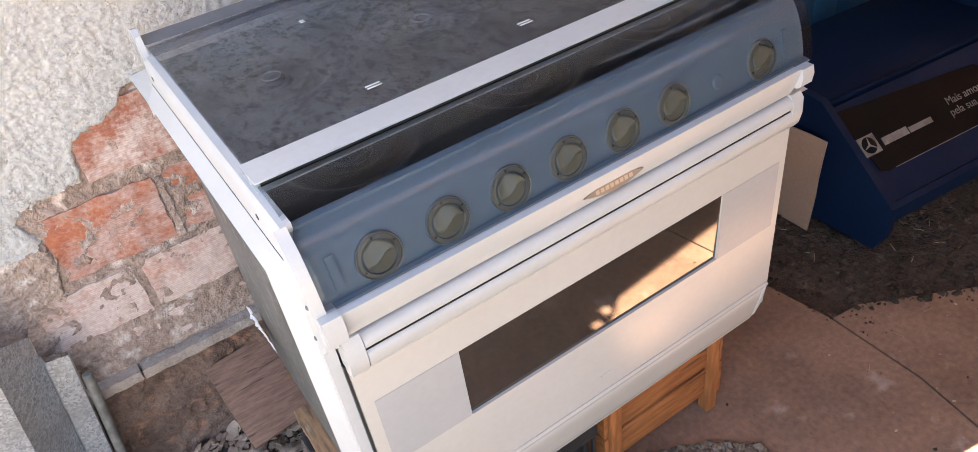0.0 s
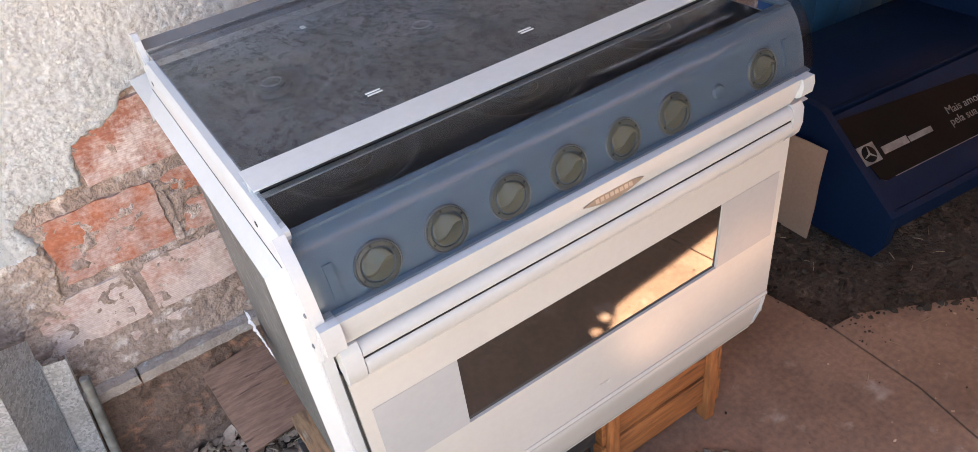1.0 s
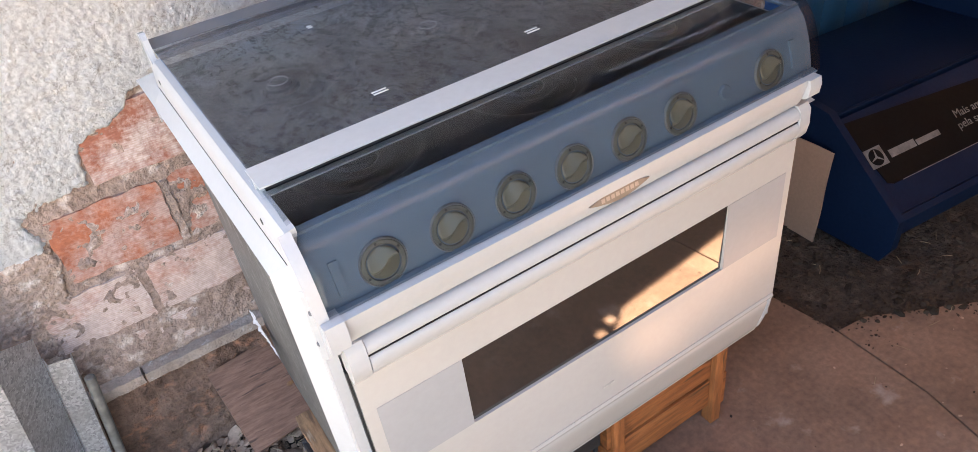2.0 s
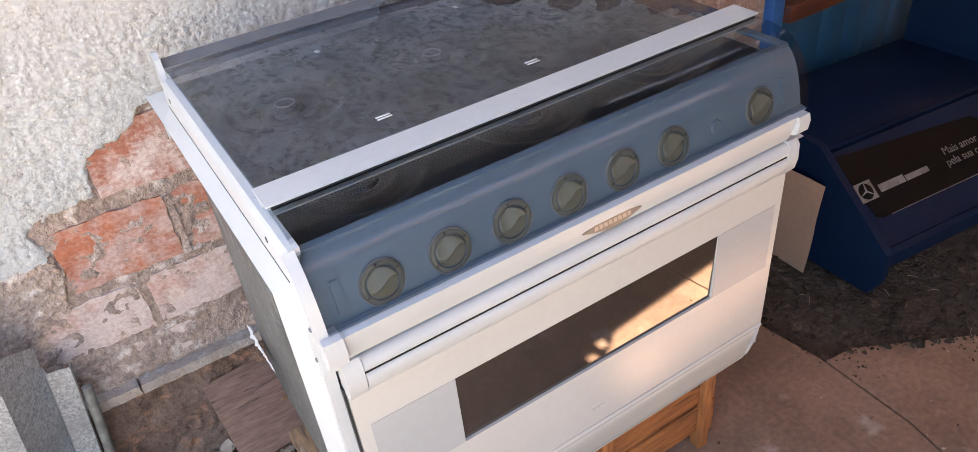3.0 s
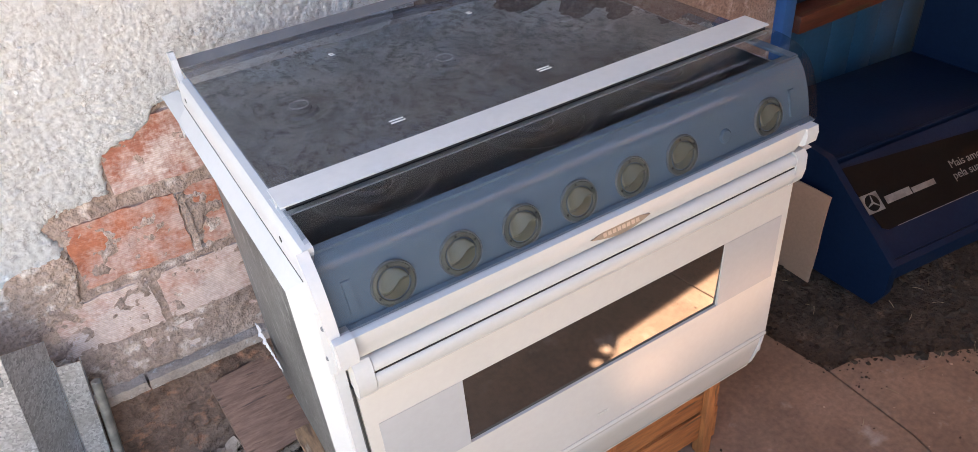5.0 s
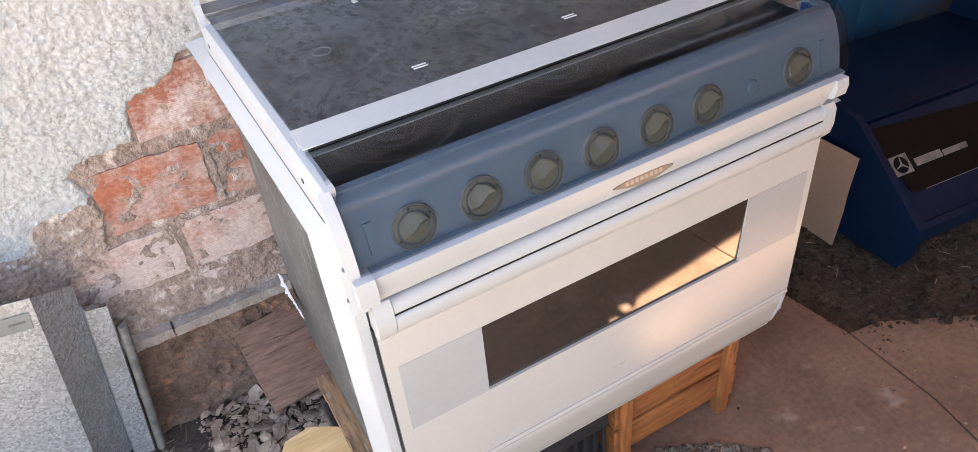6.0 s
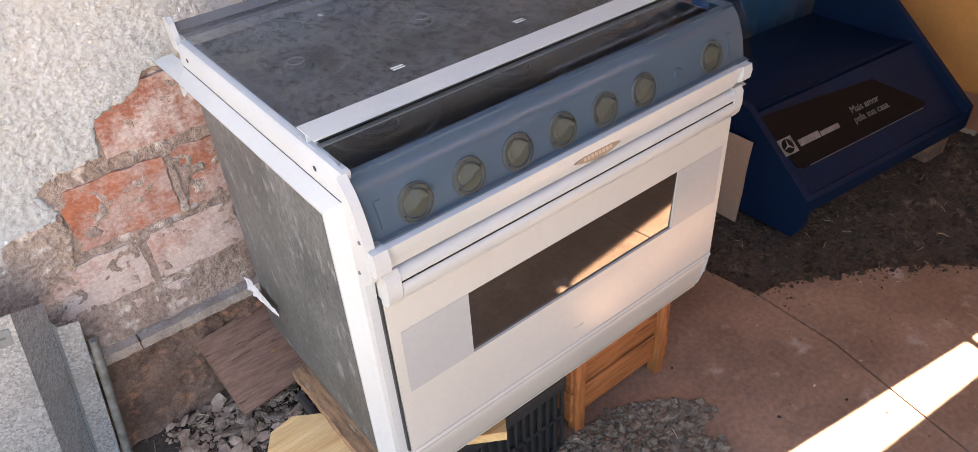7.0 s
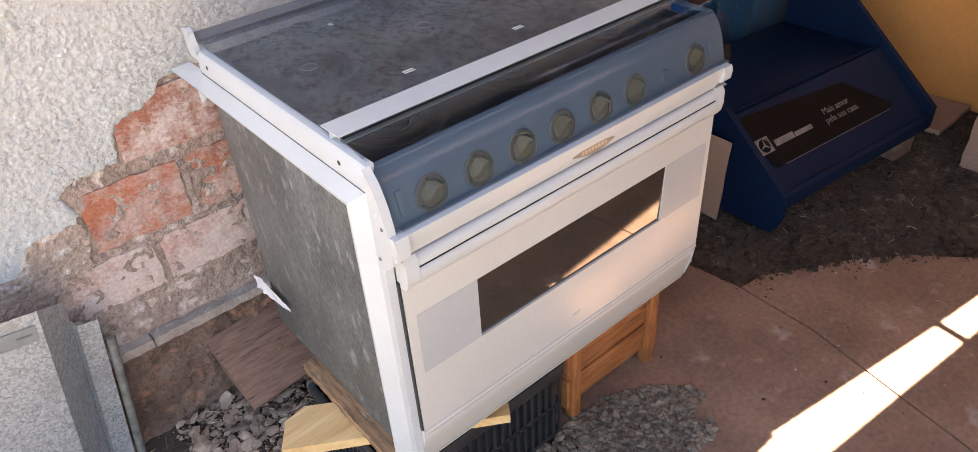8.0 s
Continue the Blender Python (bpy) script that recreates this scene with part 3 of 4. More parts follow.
roof = thing("roof", (0.4, 0, SLOT_Z), "unseen tin roof sheets added to shade the place, with a narrow gap", "roof")
tagged(roof, kind="structure")
far = [(x + shift.x, a + shift.y) for x, a, _ in CUTS]
near = [(x + shift.x, b + shift.y) for x, _, b in CUTS]


def sheet(outline):
    return prism(outline, "z", SLOT_Z, SLOT_Z + 0.004)


def near_rim(x):
    for (xa, ya), (xb, yb) in zip([(0.12, near[0][1])] + near, near + [(3.4, near[-1][1])]):
        if x <= xb + 1e-6:
            return ya + (yb - ya) * (x - xa) / (xb - xa)


part("shade_sheet", sheet([(0.12, 1.75), (0.12, far[0][1])] + far + [(3.4, far[-1][1]), (3.4, 1.75)]), TIN, roof, "", 0)
part("shade_sheet", sheet([(0.12, near[0][1]), near[0], far[0], (0.12, far[0][1])]), TIN, roof, "", 0)
part("shade_sheet", sheet([near[-1], (3.4, near[-1][1]), (3.4, far[-1][1]), far[-1]]), TIN, roof, "", 0)
# added bar that breaks the sun strip in two
part("shade_bar", sheet([(near[2][0], near[2][1] - 0.01), (near[3][0] - 0.014, near[3][1] - 0.01), (far[3][0] - 0.002, far[3][1] + 0.01), (far[2][0] + 0.012, far[2][1] + 0.01)]), TIN, roof, "", 0)
# the near sheet, with two small holes added for sun spots beside the gap
SUN_HOLES = [(0.690, 0.338, 0.013, 0.010), (0.737, 0.316, 0.013, 0.011)]
left = 0.12
for x, y, w, h in SUN_HOLES:
    x, y = x + shift.x, y + shift.y
    stops = [p for p in near if left < p[0] < x - w]
    part("shade_sheet", sheet([(left, -0.8), (x - w, -0.8), (x - w, near_rim(x - w))] + stops[::-1] + [(left, near_rim(left))]), TIN, roof, "", 0)
    part("shade_sheet", sheet([(x - w, -0.8), (x + w, -0.8), (x + w, y - h), (x - w, y - h)]), TIN, roof, "", 0)
    part("shade_sheet", sheet([(x - w, y + h), (x + w, y + h), (x + w, near_rim(x + w)), (x - w, near_rim(x - w))]), TIN, roof, "", 0)
    left = x + w
part("shade_sheet", sheet([(left, -0.8), (3.4, -0.8), (3.4, near[-1][1])] + [p for p in near if p[0] > left][::-1] + [(left, near_rim(left))]), TIN, roof, "", 0)

wall_east = lone("wall_east", rough_block(2.62, 2.76, -1.4, 1.75, -0.02, 2.34, 0.3, 0.004, 3), YELLOW, (2.69, 0.2, 0), "ochre yellow painted wall", "wall", "structure", 50)
# unseen wall added to block light from the front right
unseen_wall_south = lone("unseen_wall_south", rough_block(0.30, 2.618, -1.15, -1.01, -0.02, 2.34, 0.3, 0.004, 3), PINKISH, (2.1, -1.5, 0), "unseen rendered wall added to keep light off the right side", "wall", "structure", 50)

# boarded blue wall beyond the plastered one
wall_boards = lone("wall_boards", box(1.60, 2.619, 1.47, 1.59, -0.02, 2.34), BLUE_WALL, (2.2, 1.5, 0), "blue painted board wall", "wall", "structure", 0)
x = 1.652
while x < 2.48:
    w = 0.117
    part("board", box(x, x + w, 1.447, 1.469, 0.0, 0.50, 0.0012), BLUE_WALL, wall_boards)
    part("board", box(x, x + w, 1.452, 1.469, 0.56, 1.6, 0.003), BLUE, wall_boards)
    x += w + 0.0012
part("post", box(1.602, 1.650, 1.405, 1.468, 0.0, 2.3, 0.006), BLUE_POST, wall_boards, "bright blue door post")
part("rail", box(1.652, 2.618, 1.385, 1.468, 0.502, 0.556, 0.006), BEAM, wall_boards, "red-brown wooden rail")

# ---- the gas stove ----
stove = thing("gas_stove", (0.388, 0.97, 0.287), "white built-in gas stove with smoked glass lid on crates", "stove")
W = 0.776
part("body", box(0.014, W - 0.012, 0.712, 1.243, 0.290, 0.892, 0.003), WHITE, stove)
side = part("side_panel", box(0.001, 0.013, 0.745, 1.246, 0.287, 0.872, 0.002), ZINC, stove, "stained unpainted zinc side sheet")
part("side_panel", box(W - 0.011, W - 0.001, 0.745, 1.246, 0.287, 0.872, 0.002), ZINC, stove, "stained unpainted zinc side sheet")
# side trim: a rail and an upright, both sloping outwards from a seam, with a long flange to the back
def side_frame(x_in, out):
    bm = bmesh.new()
    lines = [[(x_in, 1.250, 0.8995), (x_in, 0.7172, 0.8995), (x_in, 0.7172, 0.289)],
             [(x_in + out, 1.250, 0.875), (x_in + out, 0.742, 0.878), (x_in + out, 0.748, 0.289)],
             [(x_in + out * 0.94, 1.250, 0.871), (x_in + out * 0.94, 0.749, 0.872), (x_in + out * 0.94, 0.7535, 0.289)],
             [(x_in - out * 0.19, 1.250, 0.864), (x_in - out * 0.19, 0.760, 0.864), (x_in - out * 0.19, 0.760, 0.289)],
             [(x_in - out * 0.19, 1.250, 0.8995), (x_in - out * 0.19, 0.7172, 0.8995), (x_in - out * 0.19, 0.7172, 0.289)]]
    rows_of = [[bm.verts.new(p) for p in line] for line in lines]
    for a, b in zip(rows_of, rows_of[1:] + rows_of[:1]):
        for i in range(2):
            bm.faces.new((a[i], a[i + 1], b[i + 1], b[i]))
    for i in (0, 2):
        bm.faces.new([r[i] for r in rows_of])
    return bm


part("side_trim", side_frame(-0.003, -0.0185), WHITE, stove, "white painted side frame", 20)
part("side_trim", side_frame(W + 0.0005, 0.006), WHITE, stove, "white painted side frame", 20)
tail = prism([(-0.0215, 0.875), (-0.0200, 0.8742), (0.004, 0.8975), (0.003, 0.8985)], "y", 1.2505, 1.330)
for v in tail.verts:
    if v.co.y > 1.3:
        v.co.y += 0.050 if v.co.x < -0.01 else 0.0
        v.co.z -= 0.004
# thin black strip painted in for the shade of the open seam
part("seam", box(-0.0046, -0.0031, 0.7185, 1.2495, 0.8992, 0.9008), BLACK, stove)
part("flange", tail, WHITE, stove, "", 20)
part("tooth", prism([(1.2505, 0.872), (1.213, 0.871), (1.243, 0.850), (1.2495, 0.852)], "x", -0.0212, -0.0196), WHITE, stove, "", 20)
GLASS_LINE = curve_through([(0.790, 0.9475), (0.757, 0.9465), (0.728, 0.939), (0.704, 0.920), (0.689, 0.890), (0.681, 0.862), (0.677, 0.842)])
cheek_front = [(y, z + 0.0005) for y, z in GLASS_LINE if y < 0.7125]
for x0, x1, foot_z, upper in ((-0.004, 0.010, 0.290, [(0.7168, 0.9375)] + cheek_front), (W - 0.012, W - 0.001, 0.335, [(0.7168, 0.800)])):
    cheek = part("cheek", prism([(0.7168, foot_z)] + upper + [(0.676, 0.792), (0.700, 0.770), (0.700, foot_z)], "x", x0, x1, 0.0012), WHITE, stove)
    if x0 < 0:
        for y, z in ((0.700, 0.872), (0.6895, 0.852), (0.708, 0.79)):
            part("rivet", spun([(0, 0.0022), (0.0016, 0.0020), (0.0030, 0.0010), (0.0032, 0)], Matrix.Translation((x0, y, z)) @ Euler((0, -math.pi / 2, 0)).to_matrix().to_4x4(), 12), HINGE if z < 0.87 else ALU, cheek)
# upper rails beside the glass
for x, s in ((0.0, 1),):
    outline = [(x - 0.004 * s, 0.9005), (x - 0.002 * s, 0.930), (x + 0.004 * s, 0.9375), (x + 0.016 * s, 0.939), (x + 0.016 * s, 0.932), (x + 0.006 * s, 0.9005)]
    rail = part("top_rail", prism(outline, "y", 0.7175, 1.258, 0.001), WHITE, stove)
    if s > 0:
        for y in (0.781, 1.221):
            part("screw_hole", spun([(0, 0.0008), (0.0034, 0.0008), (0.0042, 0)], Matrix.Translation((-0.0028, y, 0.919)) @ Euler((0, -math.pi / 2, 0)).to_matrix().to_4x4(), 14), BLACK, rail)
# cooktop with six wells and burners
top = bmesh.new()
CTX, CTY = (0.02, W - 0.02), (0.735, 1.285)
WELLS = [(x, y, r) for x, r in ((0.140, 0.097), (0.395, 0.100), (0.640, 0.097)) for y in (0.865, 1.120)]
gx, gy = 150, 106
rows = []
for j in range(gy + 1):
    row = []
    for i in range(gx + 1):
        x, y = CTX[0] + (CTX[1] - CTX[0]) * i / gx, CTY[0] + (CTY[1] - CTY[0]) * j / gy
        z = 0.905
        e = min(x - CTX[0], CTX[1] - x, y - CTY[0], CTY[1] - y)
        z += 0.004 * max(0.0, 1 - e / 0.025)
        for wx, wy, r in WELLS:
            d = math.hypot(x - wx, y - wy)
            if d < r:
                z -= 0.013 * (0.5 - 0.5 * math.cos(math.pi * min(1.0, (r - d) / 0.024))) - 0.004 * math.exp(-((d - 0.052) / 0.006) ** 2)
        row.append(top.verts.new((x, y, z)))
    rows.append(row)
for j in range(gy):
    for i in range(gx):
        top.faces.new((rows[j][i], rows[j][i + 1], rows[j + 1][i + 1], rows[j + 1][i]))
cooktop = part("cooktop", top, STEEL, stove, "dull stamped steel cooktop", 80)
for wx, wy, r in WELLS:
    burner = part("burner", spun([(0, 0.012), (0.015, 0.012), (0.018, 0.010), (0.019, 0.006), (0.026, 0.005), (0.030, 0)], Matrix.Translation((wx, wy, 0.8915)), 28), STEEL, cooktop)
    part("burner_ring", spun([(0.0135, 0.0120), (0.0138, 0.0136), (0.0150, 0.0138), (0.0155, 0.0120)], Matrix.Translation((wx, wy, 0.8915)), 28), CHROME, burner, "thin bright burner ring")
# pale raised bars painted in as glints of parts below the glass
GLINTS = [(0.207, 0.901, 0.0105), (0.444, 0.901, 0.0105), (0.222, 1.168, 0.004), (0.475, 1.168, 0.004)]
# lid: flat pane, joining strip, curved front pane, hinge bar
lid = part("lid", box(0.013, W - 0.013, 0.822, 1.288, 0.9405, 0.9445, 0.0008), SMOKED, stove, "dark smoked glass lid pane")
for x, y, h in GLINTS:
    clip = box(x - h, x + h, y - 0.0046, y - 0.0018, 0.9446, 0.9460, 0.0005)
    box(x - h, x + h, y + 0.0018, y + 0.0046, 0.9446, 0.9460, 0.0005, clip)
    part("clip", clip, CHROME, lid, "pale bar painted in for a glint under the lid")
strip = prism([(0.790, 0.9520), (0.790, 0.9500), (0.813, 0.9500), (0.813, 0.9384), (0.792, 0.9384), (0.792, 0.9365), (0.838, 0.9365), (0.838, 0.9384), (0.8155, 0.9384), (0.8155, 0.9500), (0.838, 0.9500), (0.838, 0.9520)], "x", 0.008, W + 0.003)
part("lid_strip", strip, ALU, lid, "pale aluminium joining strip")
part("seal", box(0.014, W - 0.004, 0.7905, 0.800, 0.9450, 0.9496), BLACK, lid)
hinge = prism([(1.2845, 0.9455), (1.2845, 0.9462), (1.306, 0.9520), (1.313, 0.9520), (1.313, 0.9455)], "x", 0.012, W - 0.012)
part("hinge_bar", hinge, HINGE, lid, "dark grey hinge bar")
for x0, x1 in ((0.002, 0.0115), (W - 0.0115, W - 0.002)):
    part("hinge_plate", prism([(1.262, 0.915), (1.303, 0.915), (1.312, 0.945), (1.308, 0.968), (1.293, 0.971), (1.283, 0.962), (1.277, 0.935)], "x", x0, x1, 0.001), WHITE, stove)
part("back_panel", box(0.012, W - 0.012, 1.2465, 1.262, 0.300, 0.925, 0.002), ZINC, stove)
curved = part("curved_pane", prism(thick(GLASS_LINE, 0.0035), "x", 0.010, W - 0.0005), CURVED, stove, "curved smoky glass over the control panel")
# control panel behind the curved pane
PANEL_LINE = [(y + 0.0115, z - 0.0075) for y, z in GLASS_LINE if y < 0.7175][:-1] + [(0.688, 0.842)]
face = thick(PANEL_LINE, 0.010)
control = part("control_panel", prism(face, "x", 0.011, W - 0.0035), PANEL, stove, "faded blue-grey plastic control panel")
part("panel_top", box(0.011, W - 0.0035, PANEL_LINE[0][0] - 0.0012, PANEL_LINE[0][0] + 0.011, PANEL_LINE[0][1] - 0.003, PANEL_LINE[0][1] + 0.0028, 0.001), PANEL, control)
part("panel_end", box(W - 0.020, W - 0.0035, PANEL_LINE[0][0] + 0.001, 0.95, 0.922, 0.9275, 0.002), PANEL, control)


def panel_frame(z):
    """A point of the panel's face at a height, and the frame with its normal as z."""
    for (ya, za), (yb, zb) in zip(PANEL_LINE, PANEL_LINE[1:]):
        if zb <= z <= za:
            t = (z - zb) / (za - zb)
            d = Vector((0, ya - yb, za - zb)).normalized()
            n = Vector((0, -d.z, d.y))
            side_axis = Vector((1, 0, 0))
            up = n.cross(side_axis)
            return Vector((0, yb + (ya - yb) * t, z)), Matrix((side_axis, up, n)).transposed().to_4x4()


def knob(x, z, tilt):
    p, rot = panel_frame(z)
    m = Matrix.Translation((x, p.y, p.z)) @ rot
    ring = part("knob", spun([(0.0205, -0.001), (0.0205, 0.0018), (0.0215, 0.0026), (0.0255, 0.0022), (0.0268, 0.0008), (0.0268, -0.001)], m, 40), RING, control, "round olive control knob with a diagonal grip")
    disc = bmesh.new()
    turn = Matrix.Rotation(tilt, 4, "Z")
    N = 48
    centre = []
    for k in range(15):
        r = 0.0190 * k / 14
        ringv = []
        for i in range(N):
            a = 2 * math.pi * i / N
            u, v = r * math.cos(a), r * math.sin(a)
            w = v - 0.0034 * math.sin(math.pi * u / 0.0195)
            ramp = max(0.0, 1 - abs(w) / (0.0175 if w > 0 else 0.0040)) * (0.72 + 0.28 * u / 0.0198)
            ringv.append(disc.verts.new(m @ turn @ Vector((u, v, 0.0008 + 0.0092 * ramp ** 0.85 * (1 if k < 14 else 0.55)))))
        centre.append(ringv)
    for a, b in zip(centre, centre[1:]):
        for i in range(N):
            disc.faces.new((a[i], a[(i + 1) % N], b[(i + 1) % N], b[i]))
    bmesh.ops.remove_doubles(disc, verts=disc.verts, dist=1e-6)
    part("bezel", spun([(0.0264, -0.001), (0.0266, 0.0024), (0.0276, 0.0028), (0.0284, 0.0018), (0.0286, -0.001)], m, 40), BEZEL, ring)
    part("grip", disc, OLIVE, ring, "", 60)
    for a in (27, 96, 208):
        q = m @ Vector((0.0236 * math.cos(radians(a)), 0.0236 * math.sin(radians(a)), 0.0024))
        part("mark", spun([(0, 0.0006), (0.0014, 0.0006), (0.0016, 0)], Matrix.Translation(q) @ rot, 10), BLACK, ring)


for x in (0.088, 0.176, 0.263, 0.349, 0.436, 0.523, 0.688):
    knob(x, 0.866, radians(14))
p, rot = panel_frame(0.866)
part("button", spun([(0, 0.0035), (0.0080, 0.0033), (0.0102, 0.0015), (0.0108, -0.001)], Matrix.Translation((0.603, p.y, p.z)) @ rot, 28), PANEL, control, "small round grey push button")
for x in (0.036, W - 0.040):
    part("rib", prism(thick([(y - 0.0040, z - 0.0010) for y, z in PANEL_LINE if 0.852 < z < 0.895], 0.004), "x", x - 0.005, x + 0.005, 0.0025), PANEL, control)
# white trim under the panel, with its end blocks and the badge
TRIM = [(0.6675, 0.8405), (0.6690, 0.829), (0.6755, 0.806), (0.6800, 0.797), (0.705, 0.795), (0.705, 0.8405)]
trim = part("trim_rail", prism(TRIM, "x", 0.022, W - 0.0355, 0.0012), WHITE, stove)
for x0, x1, z0, z1 in ((-0.0015, 0.0215, 0.801, 0.8425), (W - 0.035, W - 0.0115, 0.808, 0.8395)):
    zm = z0 + (z1 - z0) * 0.65
    part("end_block", prism([(0.6655, z1), (0.6625, zm), (0.6645, z0 + 0.005), (0.672, z0), (0.706, z0), (0.706, z1)], "x", x0, x1, 0.002), WHITE, trim)
badge = bmesh.new()
outline = [(0.399 + 0.049 * s * t, 0.8165 + 0.0088 * (1 - abs(t) ** 1.6) * u) for u, s in ((1, 1), (-1, -1)) for t in (-1, -0.8, -0.6, -0.4, -0.2, 0, 0.2, 0.4, 0.6, 0.8)]
badge_m = Matrix.Translation((0, 0.6712, 0.8165)) @ Matrix.Rotation(radians(-15), 4, "X") @ Matrix.Translation((0, 0, -0.8165))
prism(outline, "y", -0.0016, 0.0016, 0, badge)
bmesh.ops.transform(badge, matrix=badge_m, verts=badge.verts)
badge = part("badge", badge, BADGE, trim, "pointed oval bronze maker's badge")
for k in range(8):
    bar = box(0.3685 + k * 0.0078, 0.3735 + k * 0.0078, -0.0022, -0.0015, 0.8140, 0.8195)
    bmesh.ops.transform(bar, matrix=badge_m, verts=bar.verts)
    part("bar", bar, GILT, badge)
# the oven door with its handle and window
def holed(x0, x1, z0, z1, hx0, hx1, hz0, hz1, y0, y1):
    """A plate with a rectangular hole through it."""
    bm = bmesh.new()
    rings = [[bm.verts.new((x, y, z)) for x, z in ((xa, za), (xb, za), (xb, zb), (xa, zb))]
             for y in (y0, y1) for xa, xb, za, zb in ((x0, x1, z0, z1), (hx0, hx1, hz0, hz1))]
    fo, fi, bo, bi = rings
    for i in range(4):
        j = (i + 1) % 4
        for q in ((fo[i], fo[j], fi[j], fi[i]), (bo[i], bi[i], bi[j], bo[j]), (fo[i], bo[i], bo[j], fo[j]), (fi[i], fi[j], bi[j], bi[i])):
            bm.faces.new(q)
    return bm


door = part("oven_door", holed(0.013, 0.766, 0.402, 0.744, 0.1518, 0.6257, 0.5383, 0.6677, 0.690, 0.7085), DOOR, stove, "cream-white glass oven door with a dark window", 30)
part("window", prism([(0.6906, 0.6673), (0.6944, 0.5387), (0.702, 0.5387), (0.702, 0.6673)], "x", 0.1522, 0.6253), OVEN_GLASS, door, "dark oven window with a fine printed screen")
# black strip put in for the shade of the gap beside the door
part("door_gap_shade", box(0.0095, 0.0125, 0.6935, 0.7115, 0.402, 0.742), BLACK, door)
for x0, x1 in ((0.030, 0.1512), (0.6264, 0.752)):
    part("printed_band", box(x0, x1, 0.6894, 0.6899, 0.5385, 0.6675), BAND, door, "greyer printed band beside the window")
for k in range(5):
    part("bar", box(0.377 + k * 0.0046, 0.380 + k * 0.0046, 0.6892, 0.6899, 0.4365, 0.4410), GREY_INK, door)
HANDLE = curve_through([(0.689, 0.7930), (0.679, 0.7920), (0.6715, 0.785), (0.6705, 0.776), (0.6750, 0.7715), (0.6700, 0.7665), (0.6695, 0.757), (0.6730, 0.745), (0.6800, 0.736), (0.689, 0.733)], 4)
handle = part("handle", prism(HANDLE, "x", 0.036, W - 0.038), WHITE, door, "rounded white full-width handle", 50)
for x0, x1 in ((0.0125, 0.0352), (W - 0.0372, W - 0.0155)):
    part("handle_end", prism([(0.700, 0.7965), (0.677, 0.7955), (0.6705, 0.787), (0.6690, 0.762), (0.6725, 0.744), (0.6795, 0.7345), (0.700, 0.733)], "x", x0, x1, 0.0012), WHITE, handle)
# black strip laid in the handle's notch to paint in its shade
part("groove", box(0.036, W - 0.038, 0.6725, 0.6765, 0.7703, 0.7717), BLACK, handle)
# lower front below the door
LOWER = curve_through([(0.6985, 0.400), (0.6950, 0.391), (0.6925, 0.375), (0.7005, 0.335), (0.7090, 0.300), (0.7160, 0.297)], 4)
lower = part("lower_front", prism(LOWER + [(0.722, 0.297), (0.722, 0.400)], "x", 0.0105, 0.757), DOOR, stove, "cream-white lower front panel with a creased top", 40)
part("crease", prism([(0.6893, 0.4015), (0.6868, 0.3960), (0.6885, 0.3915), (0.700, 0.3925), (0.700, 0.4015)], "x", 0.0115, 0.765, 0.001), DOOR, lower)
part("lower_end", prism([(0.6885, 0.3915), (0.6905, 0.370), (0.6980, 0.334), (0.7060, 0.306), (0.7120, 0.299), (0.7160, 0.3915)], "x", 0.7575, 0.7635, 0.0012), WHITE, lower)
film = bmesh.new()
rows = []
for i in range(25):
    y = 1.302 - 0.168 * i / 24
    half = 0.004 + 0.020 * math.sin(math.pi * min(1, 0.12 + i / 26)) ** 0.8 * (1 - 0.55 * i / 24)
    mid = 0.384 + 0.014 * (i / 24) + 0.005 * fnoise(y, 0, 60, 3)
    rows.append([film.verts.new((-0.006 - 0.010 * (1 - i / 24) * abs(fnoise(y, k, 40, k)) - 0.004 * fnoise(y, k * 0.3, 120, 5) - 0.003, y, mid + half * (k - 3) / 3)) for k in range(7)])
for a, b in zip(rows, rows[1:]):
    for k in range(6):
        film.faces.new((a[k], a[k + 1], b[k + 1], b[k]))
part("torn_film", film, PAPER, stove, "torn strip of white protective film", 20)

# ---- under the stove: crates and boards ----
def slatted_crate():
    crate = thing("wooden_crate", (0.60, 0.87, 0), "orange varnished wooden crate standing under the stove", "crate")
    for x0, x1 in ((0.447, 0.474), (0.712, 0.738)):
        for y0, y1 in ((0.752, 0.780), (1.02, 1.048)):
            part("corner_post", box(x0, x1, y0, y1, 0.0, 0.284, 0.002), PINE_POST, crate)
    for z0, z1 in ((0.052, 0.132), (0.142, 0.220), (0.230, 0.284)):
        part("slat", box(0.4745, 0.7115, 0.764, 0.775, z0, z1, 0.0015), PINE_ORANGE, crate)
        part("slat", box(0.4745, 0.7115, 1.027, 1.038, z0, z1, 0.0015), PINE_ORANGE, crate)
    for z0, z1, dx in ((0.040, 0.135, 0.004), (0.142, 0.225, 0.0), (0.232, 0.283, 0.005)):
        part("slat", box(0.7385, 0.749 + dx, 0.758, 1.045, z0, z1, 0.0015), PINE_ORANGE, crate)
        part("slat", box(0.436, 0.4465, 0.760, 1.045, z0, z1, 0.0015), PINE_ORANGE, crate)
    part("bottom_board", box(0.4745, 0.7115, 0.781, 1.019, 0.040, 0.050), PINE_ORANGE, crate)


